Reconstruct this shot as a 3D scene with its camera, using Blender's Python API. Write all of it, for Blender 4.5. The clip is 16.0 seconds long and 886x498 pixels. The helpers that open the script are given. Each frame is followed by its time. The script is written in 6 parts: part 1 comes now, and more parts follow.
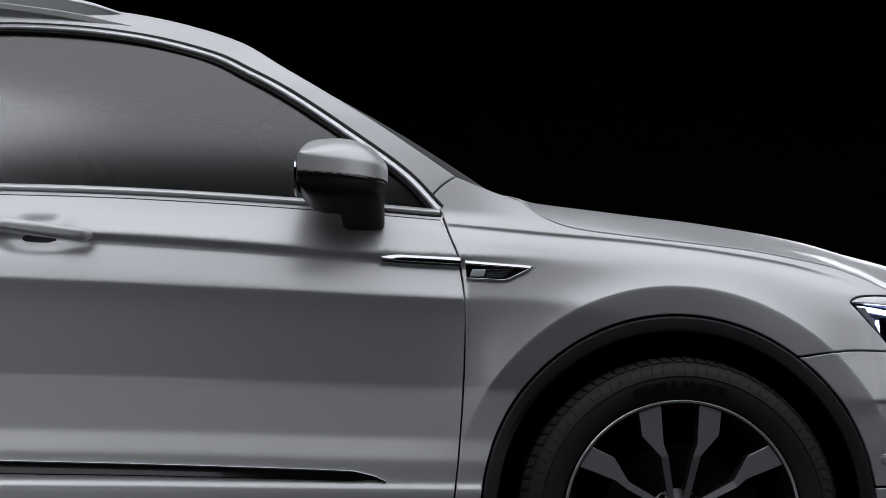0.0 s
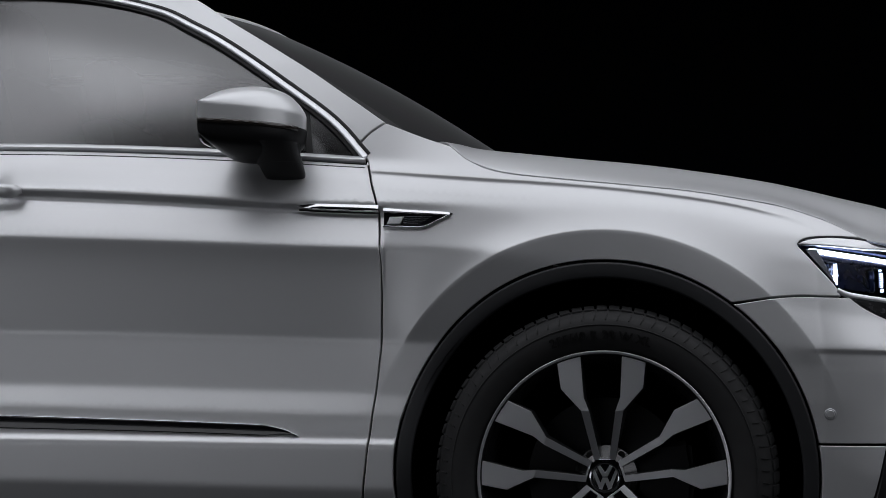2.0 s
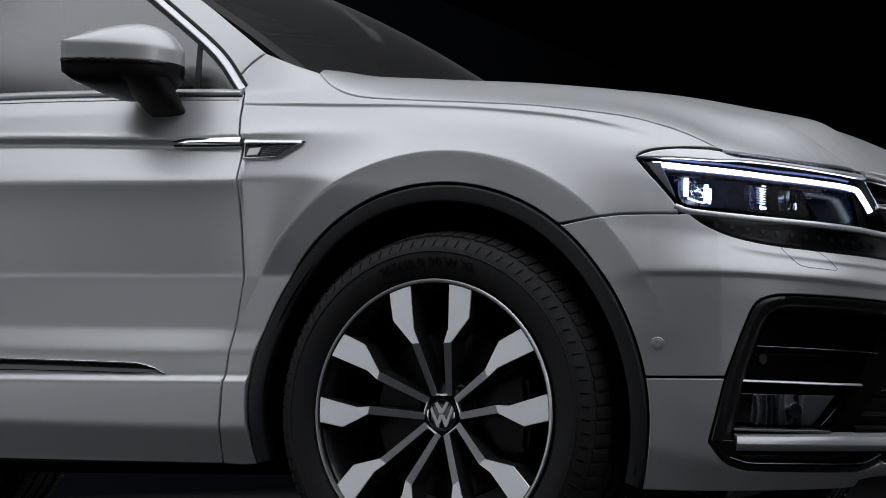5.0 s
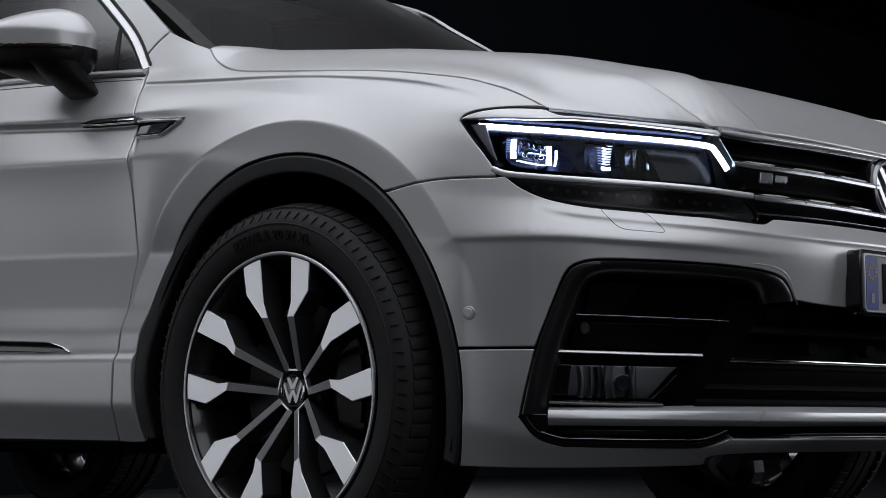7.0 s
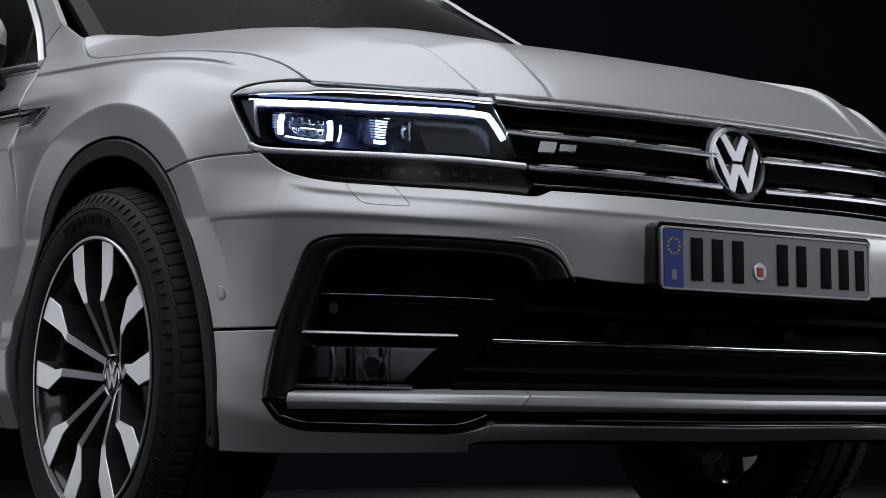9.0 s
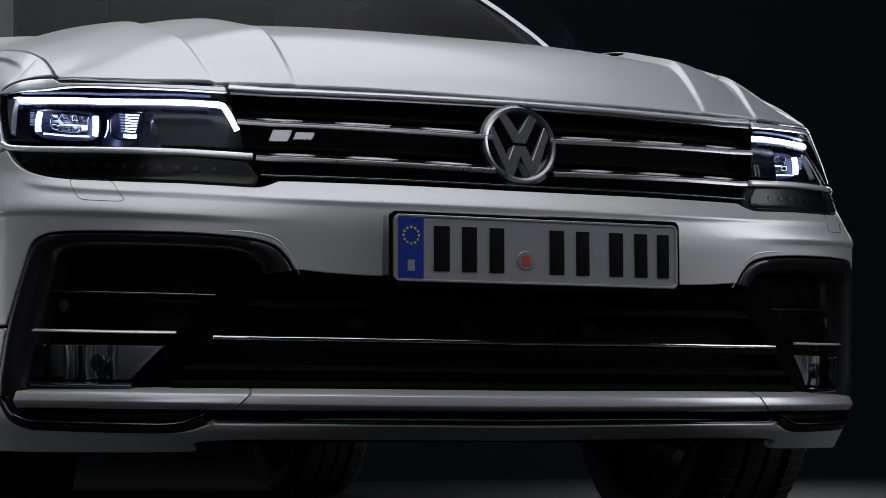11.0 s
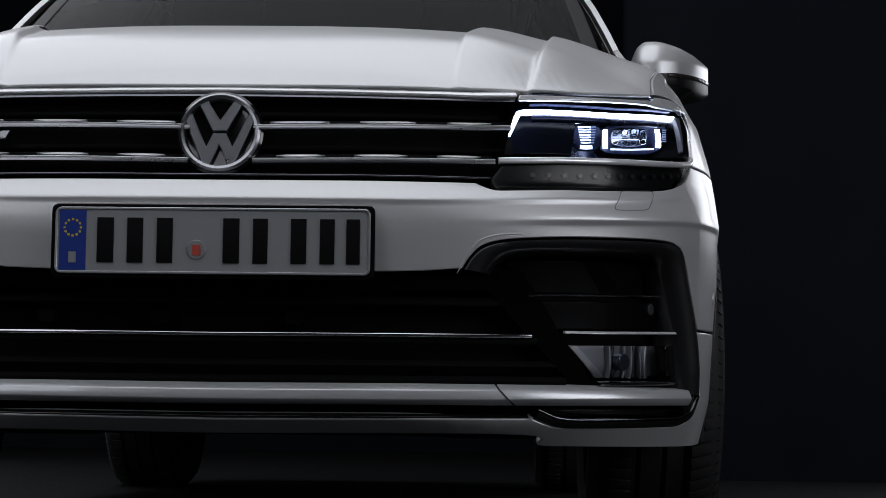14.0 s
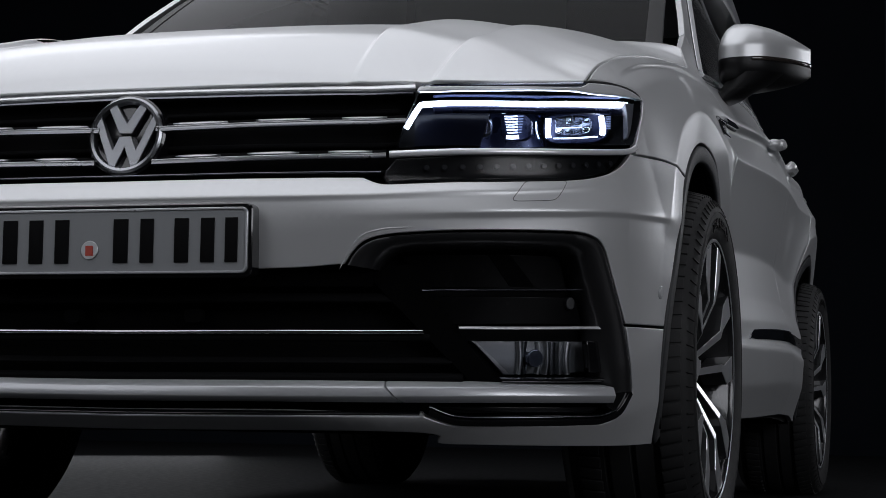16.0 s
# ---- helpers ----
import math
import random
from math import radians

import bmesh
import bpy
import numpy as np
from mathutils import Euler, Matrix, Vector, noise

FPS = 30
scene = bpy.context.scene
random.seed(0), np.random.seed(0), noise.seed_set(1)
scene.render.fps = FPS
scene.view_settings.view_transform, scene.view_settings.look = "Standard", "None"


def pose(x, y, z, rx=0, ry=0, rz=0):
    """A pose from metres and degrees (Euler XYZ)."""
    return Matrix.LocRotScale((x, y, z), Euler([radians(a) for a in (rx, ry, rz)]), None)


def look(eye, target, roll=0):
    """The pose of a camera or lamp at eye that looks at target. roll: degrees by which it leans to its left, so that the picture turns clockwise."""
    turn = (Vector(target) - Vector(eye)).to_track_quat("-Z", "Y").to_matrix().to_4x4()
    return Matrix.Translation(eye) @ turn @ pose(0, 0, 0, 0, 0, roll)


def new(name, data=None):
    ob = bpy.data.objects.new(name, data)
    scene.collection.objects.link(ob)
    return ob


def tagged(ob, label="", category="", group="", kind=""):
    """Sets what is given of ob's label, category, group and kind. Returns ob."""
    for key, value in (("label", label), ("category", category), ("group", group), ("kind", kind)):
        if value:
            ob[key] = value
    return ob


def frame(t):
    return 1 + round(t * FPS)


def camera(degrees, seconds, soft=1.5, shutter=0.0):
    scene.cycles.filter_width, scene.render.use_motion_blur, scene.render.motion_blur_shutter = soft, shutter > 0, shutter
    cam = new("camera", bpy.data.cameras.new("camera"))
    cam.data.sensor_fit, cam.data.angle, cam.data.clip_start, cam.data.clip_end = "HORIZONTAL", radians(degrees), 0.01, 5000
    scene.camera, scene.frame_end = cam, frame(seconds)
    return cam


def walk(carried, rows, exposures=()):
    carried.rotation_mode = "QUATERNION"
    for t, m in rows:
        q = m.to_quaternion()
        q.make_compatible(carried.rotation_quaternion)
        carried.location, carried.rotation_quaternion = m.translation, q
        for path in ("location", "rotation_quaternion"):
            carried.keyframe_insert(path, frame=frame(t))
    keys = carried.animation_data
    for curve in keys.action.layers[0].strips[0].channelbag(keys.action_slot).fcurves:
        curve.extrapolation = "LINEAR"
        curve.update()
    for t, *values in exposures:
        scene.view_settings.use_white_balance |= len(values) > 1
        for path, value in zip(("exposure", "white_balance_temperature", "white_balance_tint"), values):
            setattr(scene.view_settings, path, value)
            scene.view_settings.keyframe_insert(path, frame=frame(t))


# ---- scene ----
cam = camera(26.55, 16.0, soft=0.9)
PATH = [
    (0, (-0.7327, -5.0382, 0.5806), (-0.6321, -3.0487, 0.7587), -0.54),
    (0.5, (-0.4641, -5.0027, 0.5502), (-0.4715, -3.0109, 0.7305), -0.53),
    (1, (-0.1673, -4.9533, 0.5271), (-0.2964, -2.9655, 0.7059), -0.53),
    (1.5, (0.0931, -4.8858, 0.4923), (-0.1430, -2.9083, 0.6763), -0.52),
    (2, (0.3727, -4.7989, 0.4675), (0.0189, -2.8390, 0.6510), -0.47),
    (2.5, (0.6195, -4.7098, 0.4283), (0.1615, -2.7723, 0.6188), -0.42),
    (3, (0.8606, -4.6086, 0.4059), (0.2995, -2.6982, 0.5949), -0.39),
    (3.5, (1.1026, -4.4957, 0.3830), (0.4365, -2.6194, 0.5725), -0.31),
    (3.7, (1.1960, -4.4395, 0.3703), (0.4886, -2.5786, 0.5619), -0.38),
    (5.8, (2.1313, -3.8263, 0.3255), (1.0202, -2.1726, 0.5010), -0.28),
    (6, (2.2114, -3.7575, 0.3205), (1.0653, -2.1278, 0.4962), -0.34),
    (6.5, (2.4102, -3.5767, 0.3060), (1.1778, -2.0116, 0.4838), -0.40),
    (7, (2.6134, -3.3559, 0.2868), (1.2912, -1.8665, 0.4702), -0.39),
    (7.5, (2.8004, -3.1391, 0.2835), (1.3942, -1.7284, 0.4639), -0.33),
    (8, (2.9870, -2.8843, 0.2687), (1.4949, -1.5653, 0.4529), -0.18),
    (8.5, (3.1430, -2.6459, 0.2507), (1.5807, -1.4120, 0.4421), -0.16),
    (9, (3.2910, -2.3983, 0.2351), (1.6646, -1.2513, 0.4329), -0.04),
    (9.2, (3.3509, -2.2982, 0.2281), (1.7000, -1.1874, 0.4304), 0.17),
    (11.3, (3.8017, -1.1222, 0.2600), (1.9220, -0.4634, 0.4411), 0.10),
    (11.5, (3.8402, -0.9969, 0.2559), (1.9424, -0.3928, 0.4382), 0.24),
    (12, (3.9105, -0.6817, 0.2534), (1.9752, -0.2114, 0.4367), 0.36),
    (12.5, (3.9504, -0.3996, 0.2583), (1.9891, -0.0516, 0.4381), 0.44),
    (13, (3.9709, -0.0945, 0.2424), (1.9911, 0.1164, 0.4313), 0.49),
    (13.5, (3.9797, 0.1911, 0.2502), (1.9894, 0.2668, 0.4327), 0.60),
    (14, (3.9572, 0.4716, 0.2588), (1.9658, 0.4112, 0.4344), 0.67),
    (14.5, (3.9276, 0.7350, 0.2760), (1.9437, 0.5418, 0.4393), 0.73),
    (15, (3.8861, 0.9916, 0.2750), (1.9194, 0.6665, 0.4382), 0.85),
    (15.5, (3.8252, 1.2170, 0.2710), (1.8824, 0.7722, 0.4372), 0.87),
    (16, (3.7530, 1.4510, 0.2643), (1.8443, 0.8784, 0.4349), 0.83),
]
walk(cam, [(t, look(eye, target, roll)) for t, eye, target, roll in PATH])

# ---------------------------------------------------------------- light
world = bpy.data.worlds.new("studio_dark")
world.use_nodes = True
world.node_tree.nodes["Background"].inputs[0].default_value = (0.55, 0.62, 0.75, 1)
world.node_tree.nodes["Background"].inputs[1].default_value = 0.002
scene.world = world


def softbox(name, eye, target, sx, sy, watts, colour=(1, 1, 1)):
    """A rectangular studio softbox that hangs at eye and points at target."""
    lamp = bpy.data.lights.new(name, "AREA")
    lamp.shape, lamp.size, lamp.size_y, lamp.energy, lamp.color = "RECTANGLE", sx, sy, watts, colour
    ob = new(name, lamp)
    ob.matrix_world = look(eye, target)
    return ob


COOL = (0.955, 0.975, 1.05)
softbox("overhead_softbox", (1.6, -1.1, 4.6), (1.6, -1.099, 0), 9.2, 6.0, 214, COOL)
softbox("rear_overhead_softbox", (-5.4, 0, 5.0), (-5.4, 0.001, 0), 4.6, 7.0, 13, COOL)
softbox("rear_corner_softbox", (-3.9, -3.2, 4.6), (-3.6, -2.9, 0), 2.8, 2.6, 40, COOL)
softbox("side_softbox", (-3.6, -4.7, 0.55), (0.0, -0.9, 0.42), 6.0, 1.0, 14, COOL)
softbox("left_side_softbox", (-3.6, 3.1, 1.6), (0.0, 0.95, 0.4), 1.6, 1.0, 17, COOL)
softbox("front_softbox", (6.4, -3.8, 2.6), (0.5, -0.6, 0.6), 3.0, 2.0, 25, COOL)
softbox("front_corner_softbox", (3.8, 5.6, 2.5), (0.2, 0.7, 0.7), 3.5, 2.4, 80, COOL)

# ---------------------------------------------------------------- shape of the car
# x runs to the nose with 0 at the front axle, y to the car's left, z up from the floor.
def pchip(xs, ys):
    """A smooth curve through the points that never overshoots."""
    xs, ys = np.array(xs, float), np.array(ys, float)
    h = np.diff(xs)
    dl = np.diff(ys) / h
    m = np.zeros(len(xs))
    for i in range(1, len(xs) - 1):
        if dl[i - 1] * dl[i] > 0:
            w1, w2 = 2 * h[i] + h[i - 1], h[i] + 2 * h[i - 1]
            m[i] = (w1 + w2) / (w1 / dl[i - 1] + w2 / dl[i])
    m[0], m[-1] = dl[0], dl[-1]

    def f(x):
        x = np.clip(np.asarray(x, float), xs[0], xs[-1])
        i = np.clip(np.searchsorted(xs, x, side="right") - 1, 0, len(xs) - 2)
        t = (x - xs[i]) / h[i]
        return ((2 * t**3 - 3 * t**2 + 1) * ys[i] + (t**3 - 2 * t**2 + t) * h[i] * m[i]
                + (3 * t**2 - 2 * t**3) * ys[i + 1] + (t**3 - t**2) * h[i] * m[i + 1])
    return f


def smooth_step(a, b, v):
    t = np.clip((np.asarray(v, float) - a) / (b - a), 0, 1)
    return t * t * (3 - 2 * t)


def rounded(points, step=0.01, closed=False):
    """A Catmull-Rom curve through 2D or 3D points, resampled at even steps. A point given twice is a sharp corner."""
    runs, run = [], [points[0]]
    for a, b in zip(points, points[1:]):
        if tuple(a) == tuple(b):
            runs.append(run)
            run = [b]
        else:
            run.append(b)
    runs.append(run)
    out = []
    for run in runs:
        p = np.array(run, float)
        if len(p) < 2:
            continue
        q = np.vstack([2 * p[0] - p[1], p, 2 * p[-1] - p[-2]])
        dense = []
        for i in range(1, len(q) - 2):
            a, b, c, d = q[i - 1], q[i], q[i + 1], q[i + 2]
            t = np.linspace(0, 1, 24, endpoint=False)[:, None]
            dense.append(0.5 * (2 * b + (c - a) * t + (2 * a - 5 * b + 4 * c - d) * t**2 + (3 * b - a - 3 * c + d) * t**3))
        dense = np.vstack(dense + [p[-1:]])
        ln = np.concatenate([[0], np.cumsum(np.linalg.norm(np.diff(dense, axis=0), axis=1))])
        n = max(2, int(round(ln[-1] / step)) + 1)
        even = np.linspace(0, ln[-1], n)
        res = np.stack([np.interp(even, ln, dense[:, k]) for k in range(dense.shape[1])], axis=1)
        out.append(res if not out else res[1:])
    out = np.vstack(out)
    if closed and np.linalg.norm(out[0] - out[-1]) < 1e-6:
        out = out[:-1]
    return out


# the plan of the body: nose, corner, flank (x, distance from the middle)
PLAN = rounded([(0.868, 0), (0.866, 0.13), (0.860, 0.26), (0.838, 0.42), (0.79, 0.57), (0.715, 0.70), (0.60, 0.805), (0.458, 0.872),
                (0.28, 0.888), (0.0, 0.885), (-0.6, 0.885), (-1.2, 0.879), (-1.8, 0.850), (-2.2, 0.824), (-2.7, 0.805), (-3.3, 0.76)], 0.005)
PLAN_S = np.concatenate([[0], np.cumsum(np.linalg.norm(np.diff(PLAN, axis=0), axis=1))])
PLAN_T = np.gradient(PLAN, axis=0)
PLAN_T = PLAN_T / np.linalg.norm(PLAN_T, axis=1)[:, None]
for _k in range(2):
    PLAN_T[:, _k] = np.convolve(np.pad(PLAN_T[:, _k], 6, "edge"), np.ones(13) / 13, "valid")
# the body stands a little longer and squarer than the drawn plan: shift of each place along the plan
PLAN[:, 0] += np.interp(PLAN_S, [0, .45, .75, .85, .93, 1.05, 1.3, 1.5, 1.7, 1.9, 2.1, 2.4, 2.7, 3.0, 3.3, 3.7, 4.2], [.012, .013, .014, .015, .014, .005, .003, .001, -.003, -.007, -.011, -.018, -.029, -.036, -.040, -.030, 0])
PLAN[:, 1] += np.interp(PLAN_S, [0, .45, .60, .75, .85, .93, 1.05, 1.15, 1.3, 1.5, 1.7, 1.9, 2.1, 2.4, 2.7, 3.0, 3.3, 3.7, 4.2, 4.7], [0, -.001, 0, .002, .004, .005, -.004, -.001, .003, .008, .013, .019, .024, .031, .034, .037, .039, .042, .050, .052])


def along(x):
    """The distance along the flank's plan, from the middle of the nose, at the place x."""
    side = PLAN[:, 1] > 0.75
    return np.interp(-np.asarray(x, float), -PLAN[side, 0], PLAN_S[side])


# stations along the plan, and the feature lines that run through them from the sill to the roof: height, and distance outwards
STATIONS = [0.0, 0.26, 0.52, 0.72, 0.92, float(along(0.42)), float(along(0.2)), float(along(0.0)), float(along(-0.3)),
            float(along(-0.5)), float(along(-1.2)), float(along(-3.2))]
LINES = [
    # lower edge and sill
    ([.225, .225, .205, .20, .20, .205, .22, .24, .24, .24, .245, .26], [-.11, -.11, -.10, -.07, -.05, -.035, -.045, -.06, -.06, -.06, -.06, -.06]),
    ([.26, .26, .25, .25, .26, .29, .30, .31, .315, .316, .329, .36], [-.045, -.045, -.042, -.03, -.018, -.012, -.02, -.028, -.028, -.028, -.028, -.028]),
    # ledge on top of the sill
    ([.33, .33, .33, .34, .34, .40, .405, .407, .41, .411, .419, .445], [-.01, -.01, -.01, -.01, -.006, -.004, -.006, -.014, -.019, -.021, -.021, -.021]),
    ([.42, .42, .42, .42, .42, .415, .42, .415, .418, .419, .427, .453], [-.012, -.012, -.012, -.010, -.004, -.003, -.006, -.024, -.029, -.031, -.031, -.031]),
    ([.50, .50, .50, .50, .50, .50, .50, .462, .466, .468, .484, .52], [-.010, -.010, -.010, -.008, -.003, 0, -.005, -.026, -.033, -.034, -.034, -.034]),
    ([.57, .57, .57, .57, .57, .57, .58, .515, .515, .518, .535, .57], [-.004, -.004, -.004, -.002, 0, -.004, -.014, -.036, -.052, -.055, -.055, -.055]),
    ([.600, .598, .591, .5965, .6045, .606, .64, .62, .62, .625, .645, .68], [-.0040, -.0040, -.0020, .0030, .0040, -.002, -.017, -.043, -.070, -.076, -.077, -.075]),
    # lower crease of the doors, shoulder of the nose
    ([.623, .6225, .6265, .633, .658, .666, .70, .76, .817, .823, .852, .93], [-.0030, -.0030, -.0090, -.0130, -.0215, -.016, -.020, -.036, -.038, -.036, -.036, -.036]),
    ([.660, .657, .649, .651, .672, .69, .76, .85, .905, .908, .948, 1.02], [-.037, -.035, -.033, -.030, -.028, -.022, -.028, -.045, -.053, -.058, -.058, -.058]),
    ([.70, .70, .69, .69, .70, .73, .82, .90, .914, .916, .956, 1.03], [-.045, -.042, -.042, -.035, -.035, -.028, -.042, -.054, -.055, -.050, -.050, -.050]),
    # upper shoulder
    ([.76, .76, .76, .765, .77, .79, .885, .935, .965, .975, 1.01, 1.06], [-.06, -.06, -.062, -.06, -.055, -.042, -.062, -.068, -.078, -.085, -.095, -.09]),
    ([.825, .825, .82, .828, .838, .845, .935, .975, 1.005, 1.018, 1.06, 1.08], [-.10, -.10, -.082, -.085, -.08, -.062, -.088, -.095, -.102, -.117, -.123, -.12]),
    # glass and pillars above
    ([.87, .87, .87, .87, .88, .90, .97, 1.02, 1.06, 1.10, 1.12, 1.14], [-.14, -.14, -.12, -.12, -.12, -.11, -.13, -.13, -.132, -.142, -.145, -.145]),
    ([1.175] * 12, [-.19] * 8 + [-.163, -.1655, -.167, -.167]),
    ([1.25] * 12, [-.22] * 8 + [-.19, -.192, -.193, -.193]),
    ([1.325] * 12, [-.26] * 8 + [-.222, -.2245, -.225, -.225]),
    ([1.4] * 12, [-.3] * 8 + [-.26, -.268, -.268, -.268]),
    ([1.62] * 12, [-.42] * 8 + [-.38, -.37, -.37, -.39]),
]
LINE_Z = [pchip(STATIONS, a) for a, b in LINES]
LINE_D = [pchip(STATIONS, b) for a, b in LINES]
ARCHES = [(0.0, 0.345), (-2.68, 0.345)]  # wheel centres


def flare(s, z):
    """How far the flank swells out round the wheel arches."""
    x = np.interp(s, PLAN_S, PLAN[:, 0])
    out = 0 * x
    for cx, cz in ARCHES:
        r = np.hypot(x - cx, z - cz)
        a = np.degrees(np.arctan2(z - cz, np.abs(x - cx)))
        fade = smooth_step(8, 48, a)
        need = 0.036 * fade * (1 - 0.45 * smooth_step(.05, .30, x - cx))
        out = out + need * np.where(r < 0.508, 1.0 - 0.30 * np.clip((0.508 - r) / 0.063, 0, 1), np.exp(-np.maximum(r - 0.508, 0) / 0.075))
    return out


CUTS = [
    # crease: distance along the plan, height; depth of the undercut, height over which it fades, range along the plan with its soft ends
    (pchip([1.9, 1.98, 2.176, 2.444, 2.725, 4.6], [.906, .911, .922, .941, .957, 1.05]), .0135, .085, 1.955, 4.7, .01, .01),
    (pchip([.95, 1.006, 1.099, 1.165, 1.224, 1.349, 1.48, 1.619, 1.768, 1.926, 2.007, 2.1], [.836, .851, .882, .898, .912, .932, .949, .963, .975, .989, .996, 1.0]), .0080, .040, 1.00, 2.035, .22, .05),
    (pchip([0, .17, .3, .45, .55, .65, .745, .825, .88, .927, .947], [.6230, .6226, .6225, .6255, .6268, .6290, .6345, .6410, .6485, .6638, .678]), .0038, .036, -.20, .93, .10, .10),
    (pchip([.4, .5, .6, .7, .79, .86, .91, 1.0, 1.1], [.588, .5905, .592, .5955, .5995, .603, .6043, .605, .606]), .0045, .045, .42, 1.09, .22, .05),
]


def undercut(s, z):
    """Crisp feature lines: the skin steps in right under them and comes out again further down."""
    out = 0 * z
    for line, depth, fade, s0, s1, soft, end in CUTS:
        q = line(s) - z
        on = smooth_step(s0, s0 + soft, s) * smooth_step(s1, s1 - end, s)
        out = out - depth * on * smooth_step(-.001, .28 * fade, q) * np.clip(1 - q / fade, 0, 1) ** 1.5
    return out


RIDGES = [
    # sharp convex creases: height along the plan; how proud, how wide, range along the plan with its soft ends
    (pchip([1.9, 1.977, 2.367, 2.708, 4.6], [.820, .822, .838, .852, .93]), .0090, .050, 1.958, 4.7, .012),
]
DIMPLES = [(2.895, .966), (3.705, 1.006)]  # finger hollows behind the door handles


def ridge(s, z):
    out = 0 * z
    for line, proud, wide, s0, s1, soft in RIDGES:
        on = smooth_step(s0, s0 + soft, s) * smooth_step(s1, s1 - soft, s)
        out = out + proud * on * np.exp(-np.abs(line(s) - z) / np.where(z > line(s), .65 * wide, wide))
    for sc, zc in DIMPLES:
        out = out - .020 * np.exp(-(np.abs(s - sc) / .064) ** 3 - (np.abs(z - zc) / .036) ** 3)
    return out


def offset_table():
    """The outward distance on a fine grid, with its creases eased by a few millimetres."""
    sg, zg = np.arange(-0.02, PLAN_S[-1] + 0.02, 0.01), np.arange(0.15, 1.66, 0.002)
    tab = np.zeros((len(sg), len(zg)))
    zk = np.array([f(np.abs(sg)) for f in LINE_Z])
    dk = np.array([f(np.abs(sg)) for f in LINE_D])
    for i in range(len(sg)):
        tab[i] = np.interp(zg, zk[:, i], dk[:, i])
    ker = np.exp(-0.5 * (np.arange(-12, 13) / 2.6) ** 2)
    ker /= ker.sum()
    pad = np.pad(tab, ((0, 0), (12, 12)), "edge")
    tab = sum(w * pad[:, j:j + len(zg)] for j, w in enumerate(ker))
    pad = np.pad(tab, ((4, 4), (0, 0)), "edge")
    tab = sum(w * pad[j:j + len(sg)] for j, w in enumerate([.04, .08, .12, .16, .2, .16, .12, .08, .04]))
    ker = np.exp(-0.5 * (np.arange(-18, 19) / 6.0) ** 2)
    pad = np.pad(tab, ((18, 18), (0, 0)), "edge")
    soft = sum(w * pad[j:j + len(sg)] for j, w in enumerate(ker / ker.sum()))
    on = (smooth_step(.98, 1.20, sg) * smooth_step(1.95, 1.70, sg))[:, None]
    return sg, zg, tab * (1 - on) + soft * on


SG, ZG, TAB = offset_table()


def body(s, z, deeper=0.0, cut=True):
    """A point of the body's skin: s along the plan from the middle of the nose (right side positive), z its height; deeper: inwards."""
    s, z = np.asarray(s, float), np.asarray(z, float)
    a = np.abs(s)
    d = offset(a, z) - deeper
    if cut:
        d = d + undercut(a, z) + ridge(a, z)
    return placed(s, d, z)


def offset(a, z):
    """The outward distance of the plain skin, with its flared arches."""
    i = np.clip((a - SG[0]) / 0.01, 0, len(SG) - 1.001)
    j = np.clip((z - ZG[0]) / 0.002, 0, len(ZG) - 1.001)
    i0, j0 = i.astype(int), j.astype(int)
    fi, fj = i - i0, j - j0
    d = (TAB[i0, j0] * (1 - fi) * (1 - fj) + TAB[i0 + 1, j0] * fi * (1 - fj) + TAB[i0, j0 + 1] * (1 - fi) * fj + TAB[i0 + 1, j0 + 1] * fi * fj)
    return d + flare(a, z)


def placed(s, d, z):
    """The point at the distance d outwards from the plan."""
    a = np.abs(s)
    px, py = np.interp(a, PLAN_S, PLAN[:, 0]), np.interp(a, PLAN_S, PLAN[:, 1])
    tx, ty = np.interp(a, PLAN_S, PLAN_T[:, 0]), np.interp(a, PLAN_S, PLAN_T[:, 1])
    ln = np.hypot(tx, ty)
    nx, ny = ty / ln, -tx / ln
    side = np.where(s < 0, 1.0, -1.0)
    d = d - np.interp(a, [0, .45, .75, .95, 1.3, 4.0], [-.020, -.020, 0, .012, .015, .014]) * (z - .42)
    return np.stack([px + nx * d, (py + ny * d) * side, z + lifted(a, z)], axis=-1)


def lifted(a, z):
    """How far the skin stands above its drawn height, along the plan."""
    low = np.interp(a, [0, .45, .60, .85, 1.05, 1.3, 1.5, 2.1, 2.7, 3.0, 3.5, 4.0], [-.009, -.007, -.004, -.001, .002, .005, .007, .013, .019, .020, .010, 0])
    return low + np.interp(a, [0, .45, .60, .75, 1.3, 1.5, 2.1, 2.7, 3.0], [-.002, -.004, .010, .012, .014, .0155, .021, .0276, .031]) * (z - .42)


HOOD_MID = pchip([-.5, -.3, 0, .3, .5, .65, .73, .762, .80], [1.092, 1.081, 1.043, 1.0157, .978, .930, .879, .838, .79])
HOOD_RIM = pchip([-.5, -.335, -.29, -.22, .06, .17, .34, .44, .54, .62, .726, .80], [1.09, 1.052, 1.017, .989, .957, .944, .907, .873, .843, .81, .75, .70])
HOOD_HALF = pchip([-.5, -.335, -.29, -.22, .06, .17, .34, .44, .54, .8], [.72, .756, .774, .792, .800, .795, .788, .773, .742, .735])


RIB_IN = pchip([-.5, 0, .3, .5, .65, .735, .8], [.54, .480, .437, .410, .399, .392, .388])
RIB_OUT = pchip([-.5, 0, .25, .5, .63, .73, .8], [.64, .605, .577, .558, .540, .522, .512])


